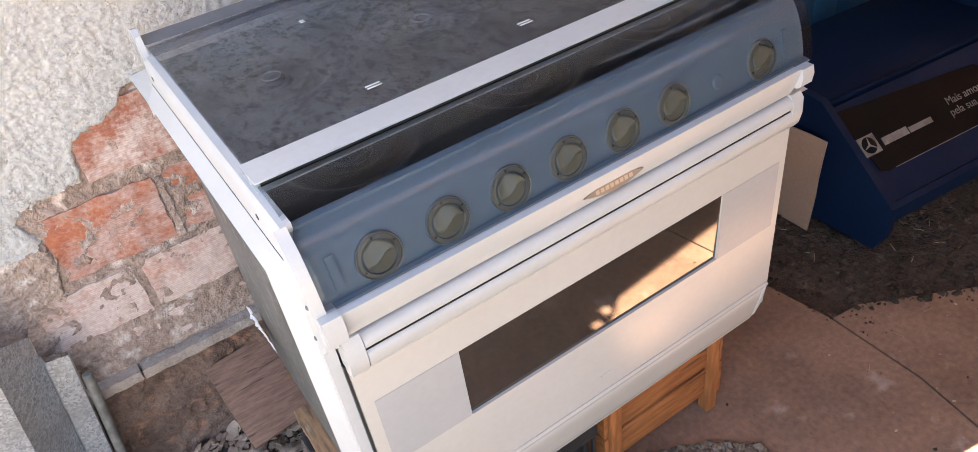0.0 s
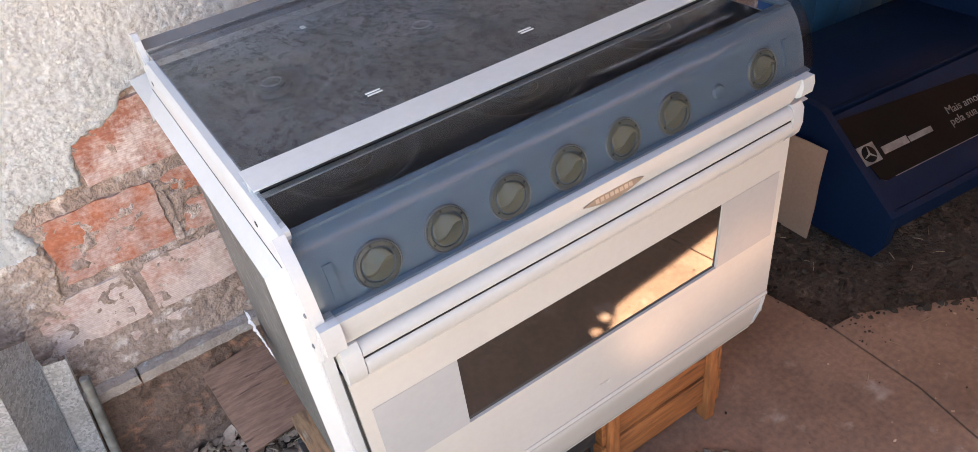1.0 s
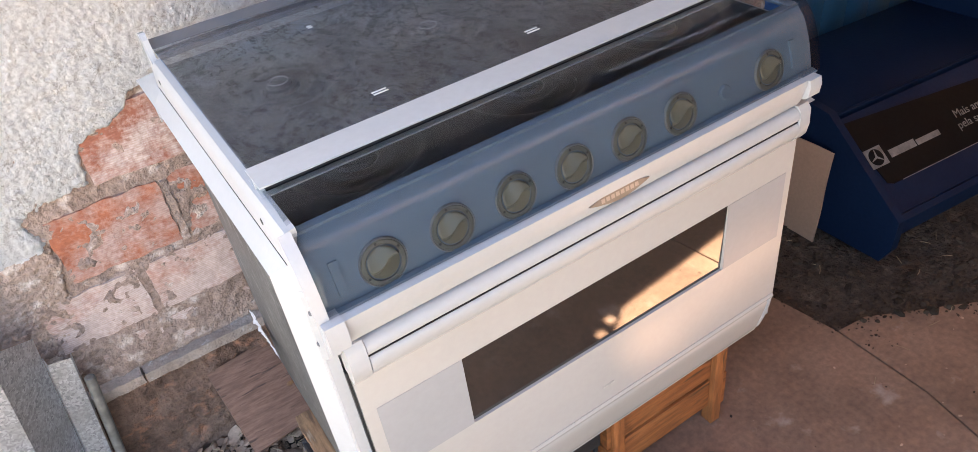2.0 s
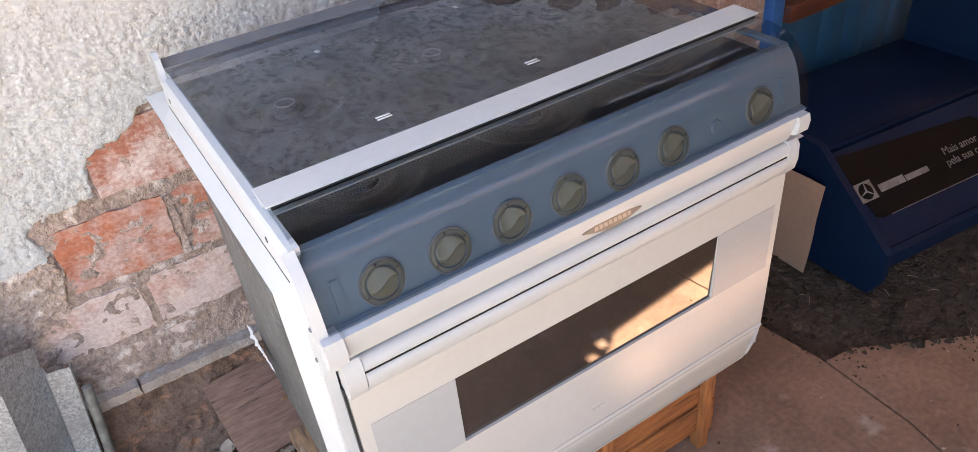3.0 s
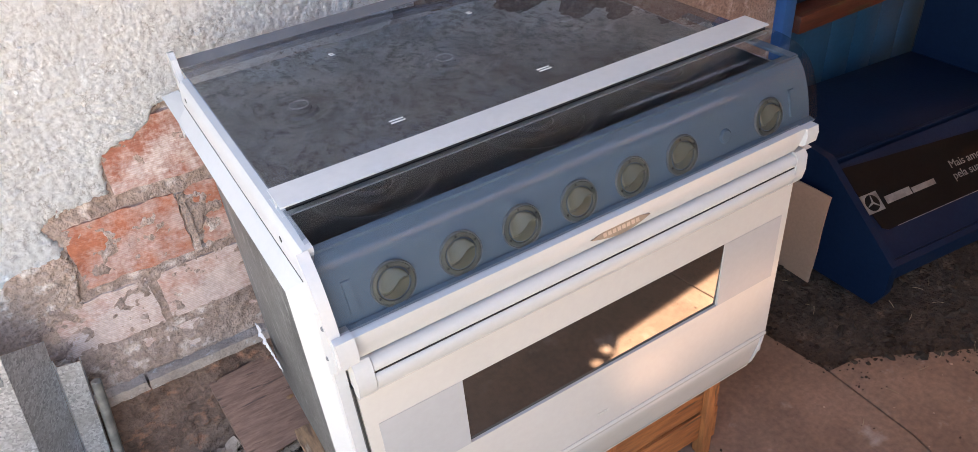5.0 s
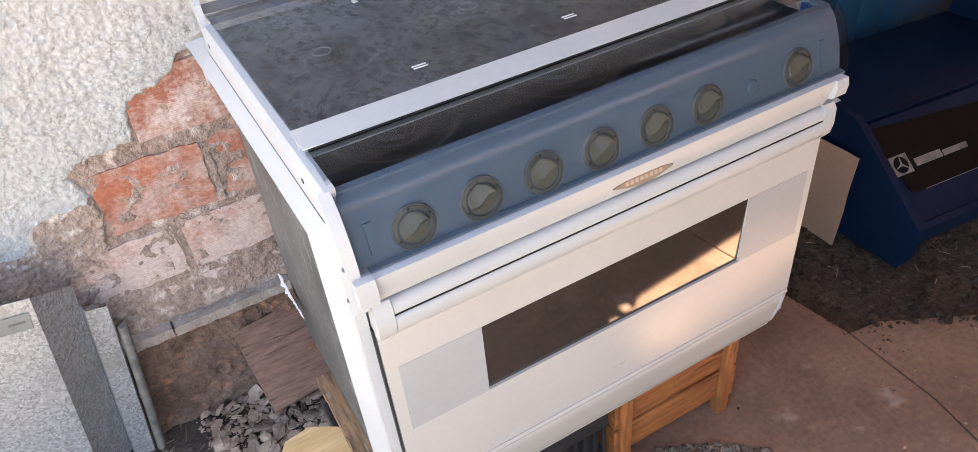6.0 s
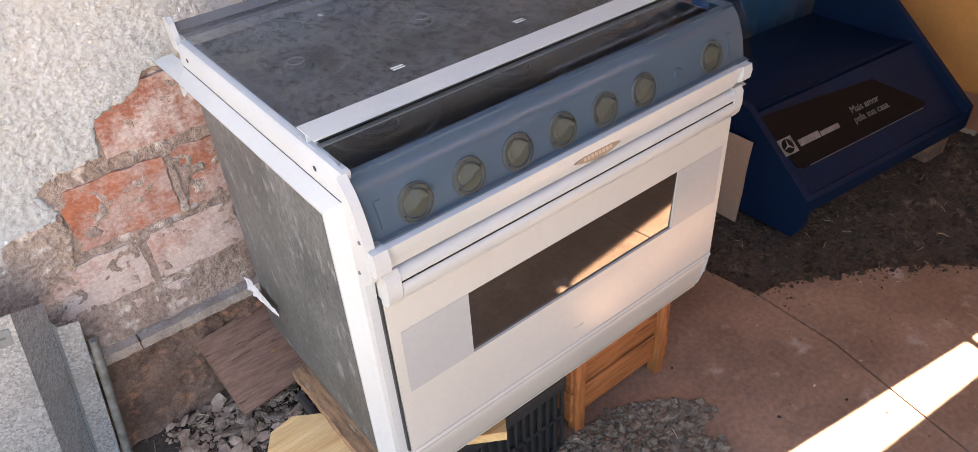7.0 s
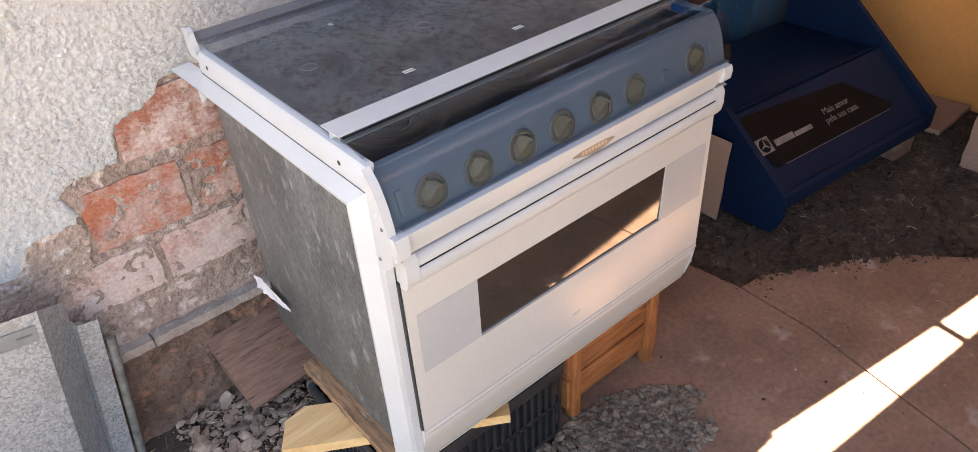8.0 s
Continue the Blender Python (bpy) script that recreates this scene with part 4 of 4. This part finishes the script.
def plastic_crate(x0, x1, y0, y1, h):
    crate = thing("plastic_crate", ((x0 + x1) / 2, (y0 + y1) / 2, 0), "black ribbed plastic crate under the stove", "crate")
    for z0, z1, o in ((0.0, 0.018, 0.0), (h * 0.46, h * 0.46 + 0.010, -0.001), (h - 0.035, h, 0.002)):
        ring = box(x0 - o, x1 + o, y0 - o, y0 + 0.009, z0, z1, 0.001)
        box(x0 - o, x1 + o, y1 - 0.009, y1 + o, z0, z1, 0.001, ring)
        box(x0 - o, x0 + 0.009, y0 + 0.0095, y1 - 0.0095, z0, z1, 0.001, ring)
        box(x1 - 0.009, x1 + o, y0 + 0.0095, y1 - 0.0095, z0, z1, 0.001, ring)
        part("rim", ring, BLACK_PLASTIC, crate)
    n = round((x1 - x0) / 0.022)
    for k in range(n + 1):
        x = x0 + 0.002 + (x1 - x0 - 0.010) * k / n
        for y in (y0 + 0.001, y1 - 0.008):
            part("rib", box(x, x + 0.006, y, y + 0.007, 0.0185, h - 0.0355), BLACK_PLASTIC, crate)
    n = round((y1 - y0) / 0.022)
    for k in range(1, n):
        y = y0 + 0.002 + (y1 - y0 - 0.010) * k / n
        for x in (x0 + 0.001, x1 - 0.008):
            part("rib", box(x, x + 0.007, y, y + 0.006, 0.0185, h - 0.0355), BLACK_PLASTIC, crate)
    # added black block paints in the dark inside, behind the ribs
    part("dark_fill", box(x0 + 0.011, x1 - 0.011, y0 + 0.011, y1 - 0.011, 0.002, h - 0.04), BLACK, crate)


slatted_crate()
plastic_crate(-0.035, 0.405, 0.745, 1.075, 0.238)

turn = Matrix.Translation((0.06, 0.86, 0)) @ Matrix.Rotation(radians(-32), 4, "Z")
bm = prism([(-0.235, -0.050), (0.215, -0.050), (0.220, 0.045), (-0.195, 0.052), (-0.232, 0.020)], "z", 0.239, 0.263, 0.0015)
bmesh.ops.transform(bm, matrix=turn, verts=bm.verts)
lone("pine_board", bm, PINE_PALE, (0.06, 0.86, 0.239), "pale new pine board with a cut corner, laid across the crate", "board")
lone("batten", rough_block(-0.030, 0.055, 0.745, 1.090, 0.2645, 0.2865, 0.009, 0.0028, 75), BATTEN, (0.01, 0.92, 0.2645), "rough brown sawn batten under the stove's edge", "batten", "", 40)
lone("batten", rough_block(0.30, 0.375, 0.76, 1.090, 0.2395, 0.2865, 0.03, 0.0012, 60), BATTEN, (0.34, 0.92, 0.2395), "rough brown sawn batten bearing the stove", "batten", "", 40)

# weathered board leaning at the wall foot
lean = Matrix.Translation((-0.136, 1.412, 0.192)) @ Matrix.Rotation(radians(6), 4, "Z") @ Matrix.Rotation(radians(33), 4, "X")
bm = rough_block(0.0, 0.30, -0.205, 0.0, -0.022, 0.0, 0.03, 0.0012, 30)
bmesh.ops.transform(bm, matrix=lean, verts=bm.verts)
board = lone("wooden_board", bm, BOARD_BROWN, (0.0, 1.33, 0.08), "weathered brown board leaning on the wall's foot", "board", "", 40)
bm = spun([(0, 0.0022), (0.004, 0.002), (0.007, 0.0005)], lean @ Matrix.Translation((0.135, -0.115, 0.0012)) @ Matrix.Diagonal((1.2, 0.7, 1, 1)), 14)
part("knot", bm, KNOT, board, "amber resin knot")

# ---- galvanised sheet-metal panel at the wall ----
tip = Matrix.Translation((-0.369, 1.362, 0.0)) @ Matrix.Rotation(radians(7.8), 4, "Y") @ Matrix.Rotation(radians(1.0), 4, "X")


def tipped(bm):
    bmesh.ops.transform(bm, matrix=tip, verts=bm.verts)
    return bm


sheet_metal = thing("metal_panel", (-0.5, 1.36, 0), "folded galvanised sheet-metal panel propped against the wall", "metal panel")
part("face", tipped(prism(thick([(-0.56, -0.072), (-0.1185, -0.072)], 0.0015), "z", 0.0, 0.552)), SPANGLE, sheet_metal)
fold = prism(thick([(-0.1180, -0.072), (-0.0595, 0.028)], 0.0015), "z", 0.0, 0.552)
for v in fold.verts:
    if v.co.z > 0.3:
        v.co.z -= 0.070 * (v.co.y + 0.072) / 0.1
part("fold", tipped(fold), SPANGLE, sheet_metal, "inclined fold of the sheet")
part("flange", tipped(prism(thick([(-0.0590, 0.0285), (-0.0535, 0.004), (-0.0140, 0.002), (-0.0120, 0.016)], 0.0015), "z", 0.0, 0.432)), SPANGLE, sheet_metal)
tube = spun([(0, 0.0), (0.0095, 0.0), (0.0095, 0.370), (0.007, 0.372), (0, 0.372)], Matrix.Translation((0.001, 0.006, 0)), 16)
part("edge_tube", tipped(tube), TUBE, sheet_metal, "grey rolled tube edge")
sticker = part("sticker", tipped(box(-0.20, -0.128, -0.0745, -0.0738, 0.490, 0.525, 0)), BEZEL, sheet_metal, "worn silver sticker")
part("bar", tipped(box(-0.163, -0.136, -0.0755, -0.0748, 0.506, 0.510)), ZINC, sticker)

# ---- the blue bench with its sign ----
bench = thing("blue_bench", (1.86, 1.1, 0), "dark blue painted bench with sloping front and a black sign", "bench")
BX0, BX1 = 1.405, 2.200


def skewed(bm):
    for v in bm.verts:
        v.co.y -= 0.10 * (v.co.x - BX0)
    return bm


part("end_panel", skewed(prism([(0.843, 0.0), (0.820, 0.050), (0.818, 0.138), (1.055, 0.345), (1.10, 0.352), (1.40, 0.352), (1.40, 0.0)], "x", BX0, BX0 + 0.022, 0.005)), BLUE, bench)
part("end_panel", skewed(prism([(0.845, 0.060), (0.826, 0.090), (0.826, 0.165), (1.045, 0.345), (1.20, 0.472), (1.36, 0.61), (1.42, 0.63), (1.42, 0.06)], "x", BX1 - 0.022, BX1, 0.005)), BLUE, bench)
part("front_lip", skewed(prism([(0.8195, 0.094), (0.8195, 0.136), (0.832, 0.146), (0.846, 0.136), (0.846, 0.094)], "x", BX0 + 0.0225, BX1 - 0.0225, 0.003)), BLUE, bench)
slope = [(0.838, 0.140), (1.045, 0.322), (1.057, 0.308), (0.850, 0.126)]
slope_ob = part("sloping_front", skewed(prism(slope, "x", BX0 + 0.0225, BX1 - 0.0225, 0.002)), BLUE, bench)
part("seat", skewed(box(BX0 + 0.0225, BX1 - 0.0225, 1.072, 1.425, 0.296, 0.312, 0.002)), BLUE, bench)
part("riser", skewed(box(BX0 + 0.0225, BX1 - 0.0225, 1.058, 1.071, 0.250, 0.324, 0.002)), BLUE, bench)
foot = part("foot_block", skewed(box(BX1 - 0.13, BX1 - 0.03, 0.85, 0.93, -0.015, 0.093, 0.004)), FOOTING, bench, "rough grey block under the bench's end")
# sign on the slope: u along the bench, v up the slope
su, sv = Vector((1, -0.10, 0)).normalized(), Vector((0, 0.207, 0.182)).normalized()
sn = su.cross(sv).normalized()
sign_m = Matrix((su, sv, sn)).transposed().to_4x4()
sign_m.translation = Vector((1.418, 0.895 - 0.0013, 0.140 + 0.0502)) + sn * 0.0022


def on_sign(bm):
    bmesh.ops.transform(bm, matrix=sign_m, verts=bm.verts)
    return bm


sign = part("sign", on_sign(prism([(0.050, -0.002), (0.615, 0.0), (0.634, 0.006), (0.636, 0.016), (0.490, 0.150), (0.012, 0.186), (0.010, 0.178), (0.033, 0.008)], "z", -0.0008, 0.0008)), SIGN, bench, "black sign sheet with worn white lettering")
part("worn_edge", on_sign(box(0.08, 0.615, -0.0022, -0.0004, 0.0009, 0.0013)), SIGN_WHITE, sign)
mark = part("emblem", on_sign(box(0.018, 0.074, 0.050, 0.102, 0.0010, 0.0018)), SIGN_WHITE, sign, "plain white square emblem")
drop = spun([(0, 0.0006), (0.021, 0.0006), (0.022, 0)], Matrix.Translation((0.046, 0.076, 0.0019)), 28)
part("emblem_disc", on_sign(drop), SIGN, mark)
for a in (80, 200, 320):
    m = Matrix.Translation((0.046, 0.076, 0.0027)) @ Matrix.Rotation(radians(a), 4, "Z")
    petal = prism([(0.0, -0.003), (0.020, -0.001), (0.020, 0.001), (0.0, 0.003)], "z", 0, 0.0005)
    bmesh.ops.transform(petal, matrix=sign_m @ m, verts=petal.verts)
    part("emblem_ray", petal, SIGN_WHITE, mark)
# the maker's name as plain bars
for x0, x1, v0, v1 in ((0.088, 0.176, 0.0585, 0.0795), (0.180, 0.262, 0.0585, 0.0740)):
    part("bar", on_sign(box(x0, x1, v0, v1, 0.0010, 0.0018)), SIGN_WHITE, sign, "worn white lettering bar")


def words(text, u, v, size):
    cu = bpy.data.curves.new("words", "FONT")
    cu.body, cu.size, cu.extrude = text, size, 0.0004
    tmp = new("words", cu)
    bpy.context.view_layer.update()
    me = bpy.data.meshes.new_from_object(tmp.evaluated_get(bpy.context.evaluated_depsgraph_get()))
    bpy.data.objects.remove(tmp)
    me.transform(Matrix.Translation(-BASE[sign.name]) @ sign_m @ Matrix.Translation((u, v, 0.0014)))
    me.materials.clear()
    me.materials.append(SIGN_WHITE)
    ob = new("lettering", me)
    ob.parent = sign


words("Mais amor", 0.334, 0.080, 0.031)
words("pela sua casa.", 0.326, 0.049, 0.031)

# ---- cardboard and odds beside the bench ----
bm = rough_block(1.366, 1.371, 1.005, 1.42, -0.012, 0.262, 0.05, 0.003, 8)
for v in bm.verts:
    v.co.x += 0.07 * (v.co.z - 0.1)
lone("cardboard_sheet", bm, CARD, (1.37, 1.2, 0), "brown cardboard sheet leaning on the blue bench", "cardboard", "", 40)
lone("cardboard_flap", rough_block(2.34, 2.60, 0.755, 1.05, -0.012, 0.006, 0.06, 0.006, 8), CARD, (2.47, 0.9, 0), "flattened brown cardboard on the earth", "cardboard", "", 40)
lone("masonry_pier", rough_block(2.20, 2.48, 0.36, 0.62, -0.03, 0.30, 0.03, 0.006, 20), PINKISH, (2.5, 0.5, 0), "low pinkish rendered masonry stub", "masonry", "", 45)

# ---- loose stones, rubble and straw ----
rng = np.random.default_rng(7)


def scatter(n, test, x0, x1, y0, y1):
    out = []
    while len(out) < n:
        x, y = rng.uniform(x0, x1), rng.uniform(y0, y1)
        if test(x, y):
            out.append((x, y))
    return out


def ground_z(x, y):
    return -0.018 + 0.010 * fnoise(x, y, 5, 2) + 0.008 * fnoise(x, y, 17, 3)


def stony(name, spots, sizes, material, seed, label, category, flat=0.6, lift=0.25, level=None):
    pts = [(x, y, (ground_z(x, y) if level is None else level(x, y) if callable(level) else level) + s * lift) for (x, y), s in zip(spots, sizes)]
    me = stones(pts, sizes, seed, flat)
    me.materials.append(material)
    return tagged(new(name, me), label, category, kind="stuff")


def beyond(x, y):
    edge = 0.76 if x < 1.2 else 0.745 - (x - 1.2) * 0.60 if x < 1.5 else 0.57 - (x - 1.5) * 0.95
    return y > edge - 0.015 + 0.012 * math.sin(x * 40) + 0.02 * noise.noise(Vector((x * 9, y * 9, 0)))


def slab_edge(x):
    """The slabs' far edge."""
    line = ((1.0, 1.1), (1.10, 0.98), (1.128, 0.765), (1.215, 0.745), (1.344, 0.672), (1.47, 0.60), (1.60, 0.50), (1.74, 0.345), (2.1, 0.12), (2.8, -0.3))
    for (xa, ya), (xb, yb) in zip(line, line[1:]):
        if x <= xb:
            return ya + (yb - ya) * (x - xa) / (xb - xa)
    return -0.3


def spilled(x, y):
    """Grains trodden over the slabs' edge, thinning out."""
    gap = slab_edge(x) - y
    return 0 < gap < rng.exponential(0.022) * (1.2 + noise.noise(Vector((x * 14, y * 14, 5))) * 1.6)


spots = scatter(6000, beyond, 1.12, 2.60, 0.05, 1.40) + scatter(420, spilled, 1.05, 2.2, 0.05, 1.0)
stony("gravel", spots, np.concatenate((rng.gamma(2.2, 0.0026, 6000).clip(0.0025, 0.019), rng.gamma(2.0, 0.0012, 420).clip(0.0010, 0.005))), GRAVEL, 11, "dark brown gravel and earth beside the slab", "gravel", 0.6, 0.25, lambda x, y: max(0.0, ground_z(x, y)) if y < slab_edge(x) else ground_z(x, y))


def by_crate(x, y):
    return ((x - 0.47) / 0.25) ** 2 + ((y - 0.62) / 0.155) ** 2 < 1 + 0.25 * math.sin(x * 30 + y * 50) and y < 0.752


spots = scatter(3400, by_crate, 0.20, 0.80, 0.45, 0.76)
stony("crushed_stone", spots, rng.gamma(4.5, 0.0016, 3400).clip(0.003, 0.0135), SLATE_GRAVEL, 12, "grey crushed stone heaped before the wooden crate", "gravel", 0.6, 0.4, 0.0)


def by_wall(x, y):
    return y > 1.02 - 0.2 * x and x < 0.12 and x > -0.27 + 0.05 * noise.noise(Vector((x * 9, y * 9, 3)))


spots = scatter(2500, by_wall, -0.42, 0.15, 1.03, 1.41)
stony("rubble", spots, rng.gamma(1.2, 0.0048, 2500).clip(0.0025, 0.028), RUBBLE, 13, "pale broken plaster and brick rubble on the earth", "rubble", 0.28, 0.5)
spots = scatter(260, lambda x, y: True, -2.0, -0.12, 0.62, 1.40)
stony("pebbles", spots, rng.gamma(2.2, 0.004, 260).clip(0.004, 0.02), RUBBLE, 14, "scattered pebbles on the earth", "pebbles")

spots = scatter(60, lambda x, y: not beyond(x, y) and not by_crate(x, y), 0.74, 1.75, 0.12, 1.0)
stony("crumbs", spots, rng.gamma(2.0, 0.0011, 60).clip(0.001, 0.005), RUBBLE, 15, "stray crumbs of plaster on the concrete", "crumbs", 0.6, 0.3, 0.0)
spots = scatter(45, lambda x, y: not beyond(x, y) and not by_crate(x, y), 0.74, 1.75, 0.12, 1.0)
stony("soil_crumbs", spots, rng.gamma(2.0, 0.0012, 45).clip(0.001, 0.005), GRAVEL, 16, "stray crumbs of dark soil on the concrete", "crumbs", 0.6, 0.3, 0.0)

verts, faces = [], []
zones = [(-0.40, 0.05, 1.10, 1.40, 110, 0.006), (1.15, 2.6, 0.40, 1.30, 90, 0.004), (0.30, 0.62, 0.52, 0.74, 9, 0.011), (0.80, 1.6, 0.30, 0.75, 6, 0.002)]
for x0, x1, y0, y1, n, z in zones:
    for _ in range(n):
        x, y = rng.uniform(x0, x1), rng.uniform(y0, y1)
        if z == 0.004 and not beyond(x, y):
            continue
        a, l, w = rng.uniform(0, 6.28), rng.uniform(0.012, 0.038), rng.uniform(0.0005, 0.0010)
        zz = z + rng.uniform(0, 0.008) if z > 0.003 else 0.0015
        d = np.array([math.cos(a) * l / 2, math.sin(a) * l / 2, rng.normal(0, 0.002) if z > 0.003 else 0])
        s = np.array([-math.sin(a) * w, math.cos(a) * w, 0])
        mid = np.array([rng.normal(0, l * 0.06), rng.normal(0, l * 0.06), w * 1.5])
        c, k = np.array([x, y, zz]), len(verts)
        for q in (c - d - s, c - d + s, c - d + (0, 0, w * 1.6), c + mid - s, c + mid + s, c + mid + (0, 0, w * 1.6), c + d - s, c + d + s, c + d + (0, 0, w * 1.6)):
            verts.append(tuple(q))
        for b in (0, 3):
            for i, j in ((0, 1), (1, 2), (2, 0)):
                faces.append((k + b + i, k + b + j, k + b + 3 + j, k + b + 3 + i))
me = bpy.data.meshes.new("mesh")
me.from_pydata(verts, [], faces)
me.materials.append(STRAW)
tagged(new("straw", me), "scattered dry straw and twigs on the ground", "straw", kind="stuff")

# ---- bricks in the bare patch of the wall ----
ROWS_OF_BRICKS = [
    (0.700, 0.832, ((-0.152, 0.060), (0.072, 0.29))),
    (0.531, 0.668, ((-0.262, -0.060), (-0.040, 0.160), (0.172, 0.30))),
    (0.392, 0.507, ((-0.340, -0.163), (-0.146, 0.062), (0.075, 0.28))),
    (0.300, 0.368, ((-0.29, -0.09), (0.002, 0.13),)),
]
for k, (z0, z1, spans) in enumerate(ROWS_OF_BRICKS):
    for i, (x0, x1) in enumerate(spans):
        proud = 0.0155 - 0.001 * ((i + k) % 3) if z0 > 0.38 else 0.0095 if z0 > 0.25 else 0.016
        bm = rough_block(x0, x1, WALL_Y - proud, WALL_Y + 0.02, z0, z1, 0.010, 0.0042, 38, k + i * 3.7)
        for v in bm.verts:
            v.co.z += 0.006 * (i - 0.5) * (v.co.x - x0) / 0.2
        c = Vector(((x0 + x1) / 2, WALL_Y, (z0 + z1) / 2))
        bmesh.ops.translate(bm, verts=bm.verts, vec=-c)
        ob = new("brick", mesh_of(bm, LIMED_BRICK if z0 < 0.5 else BRICK, 40))
        ob.parent = wall_north
        ob.location = c - BASE[wall_north.name]
bm = rough_block(-0.056, -0.044, WALL_Y - 0.018, WALL_Y, 0.527, 0.662, 0.008, 0.003, 60)
part("mortar_joint", bm, MORTAR, wall_north, "standing ridge of mortar", 50)
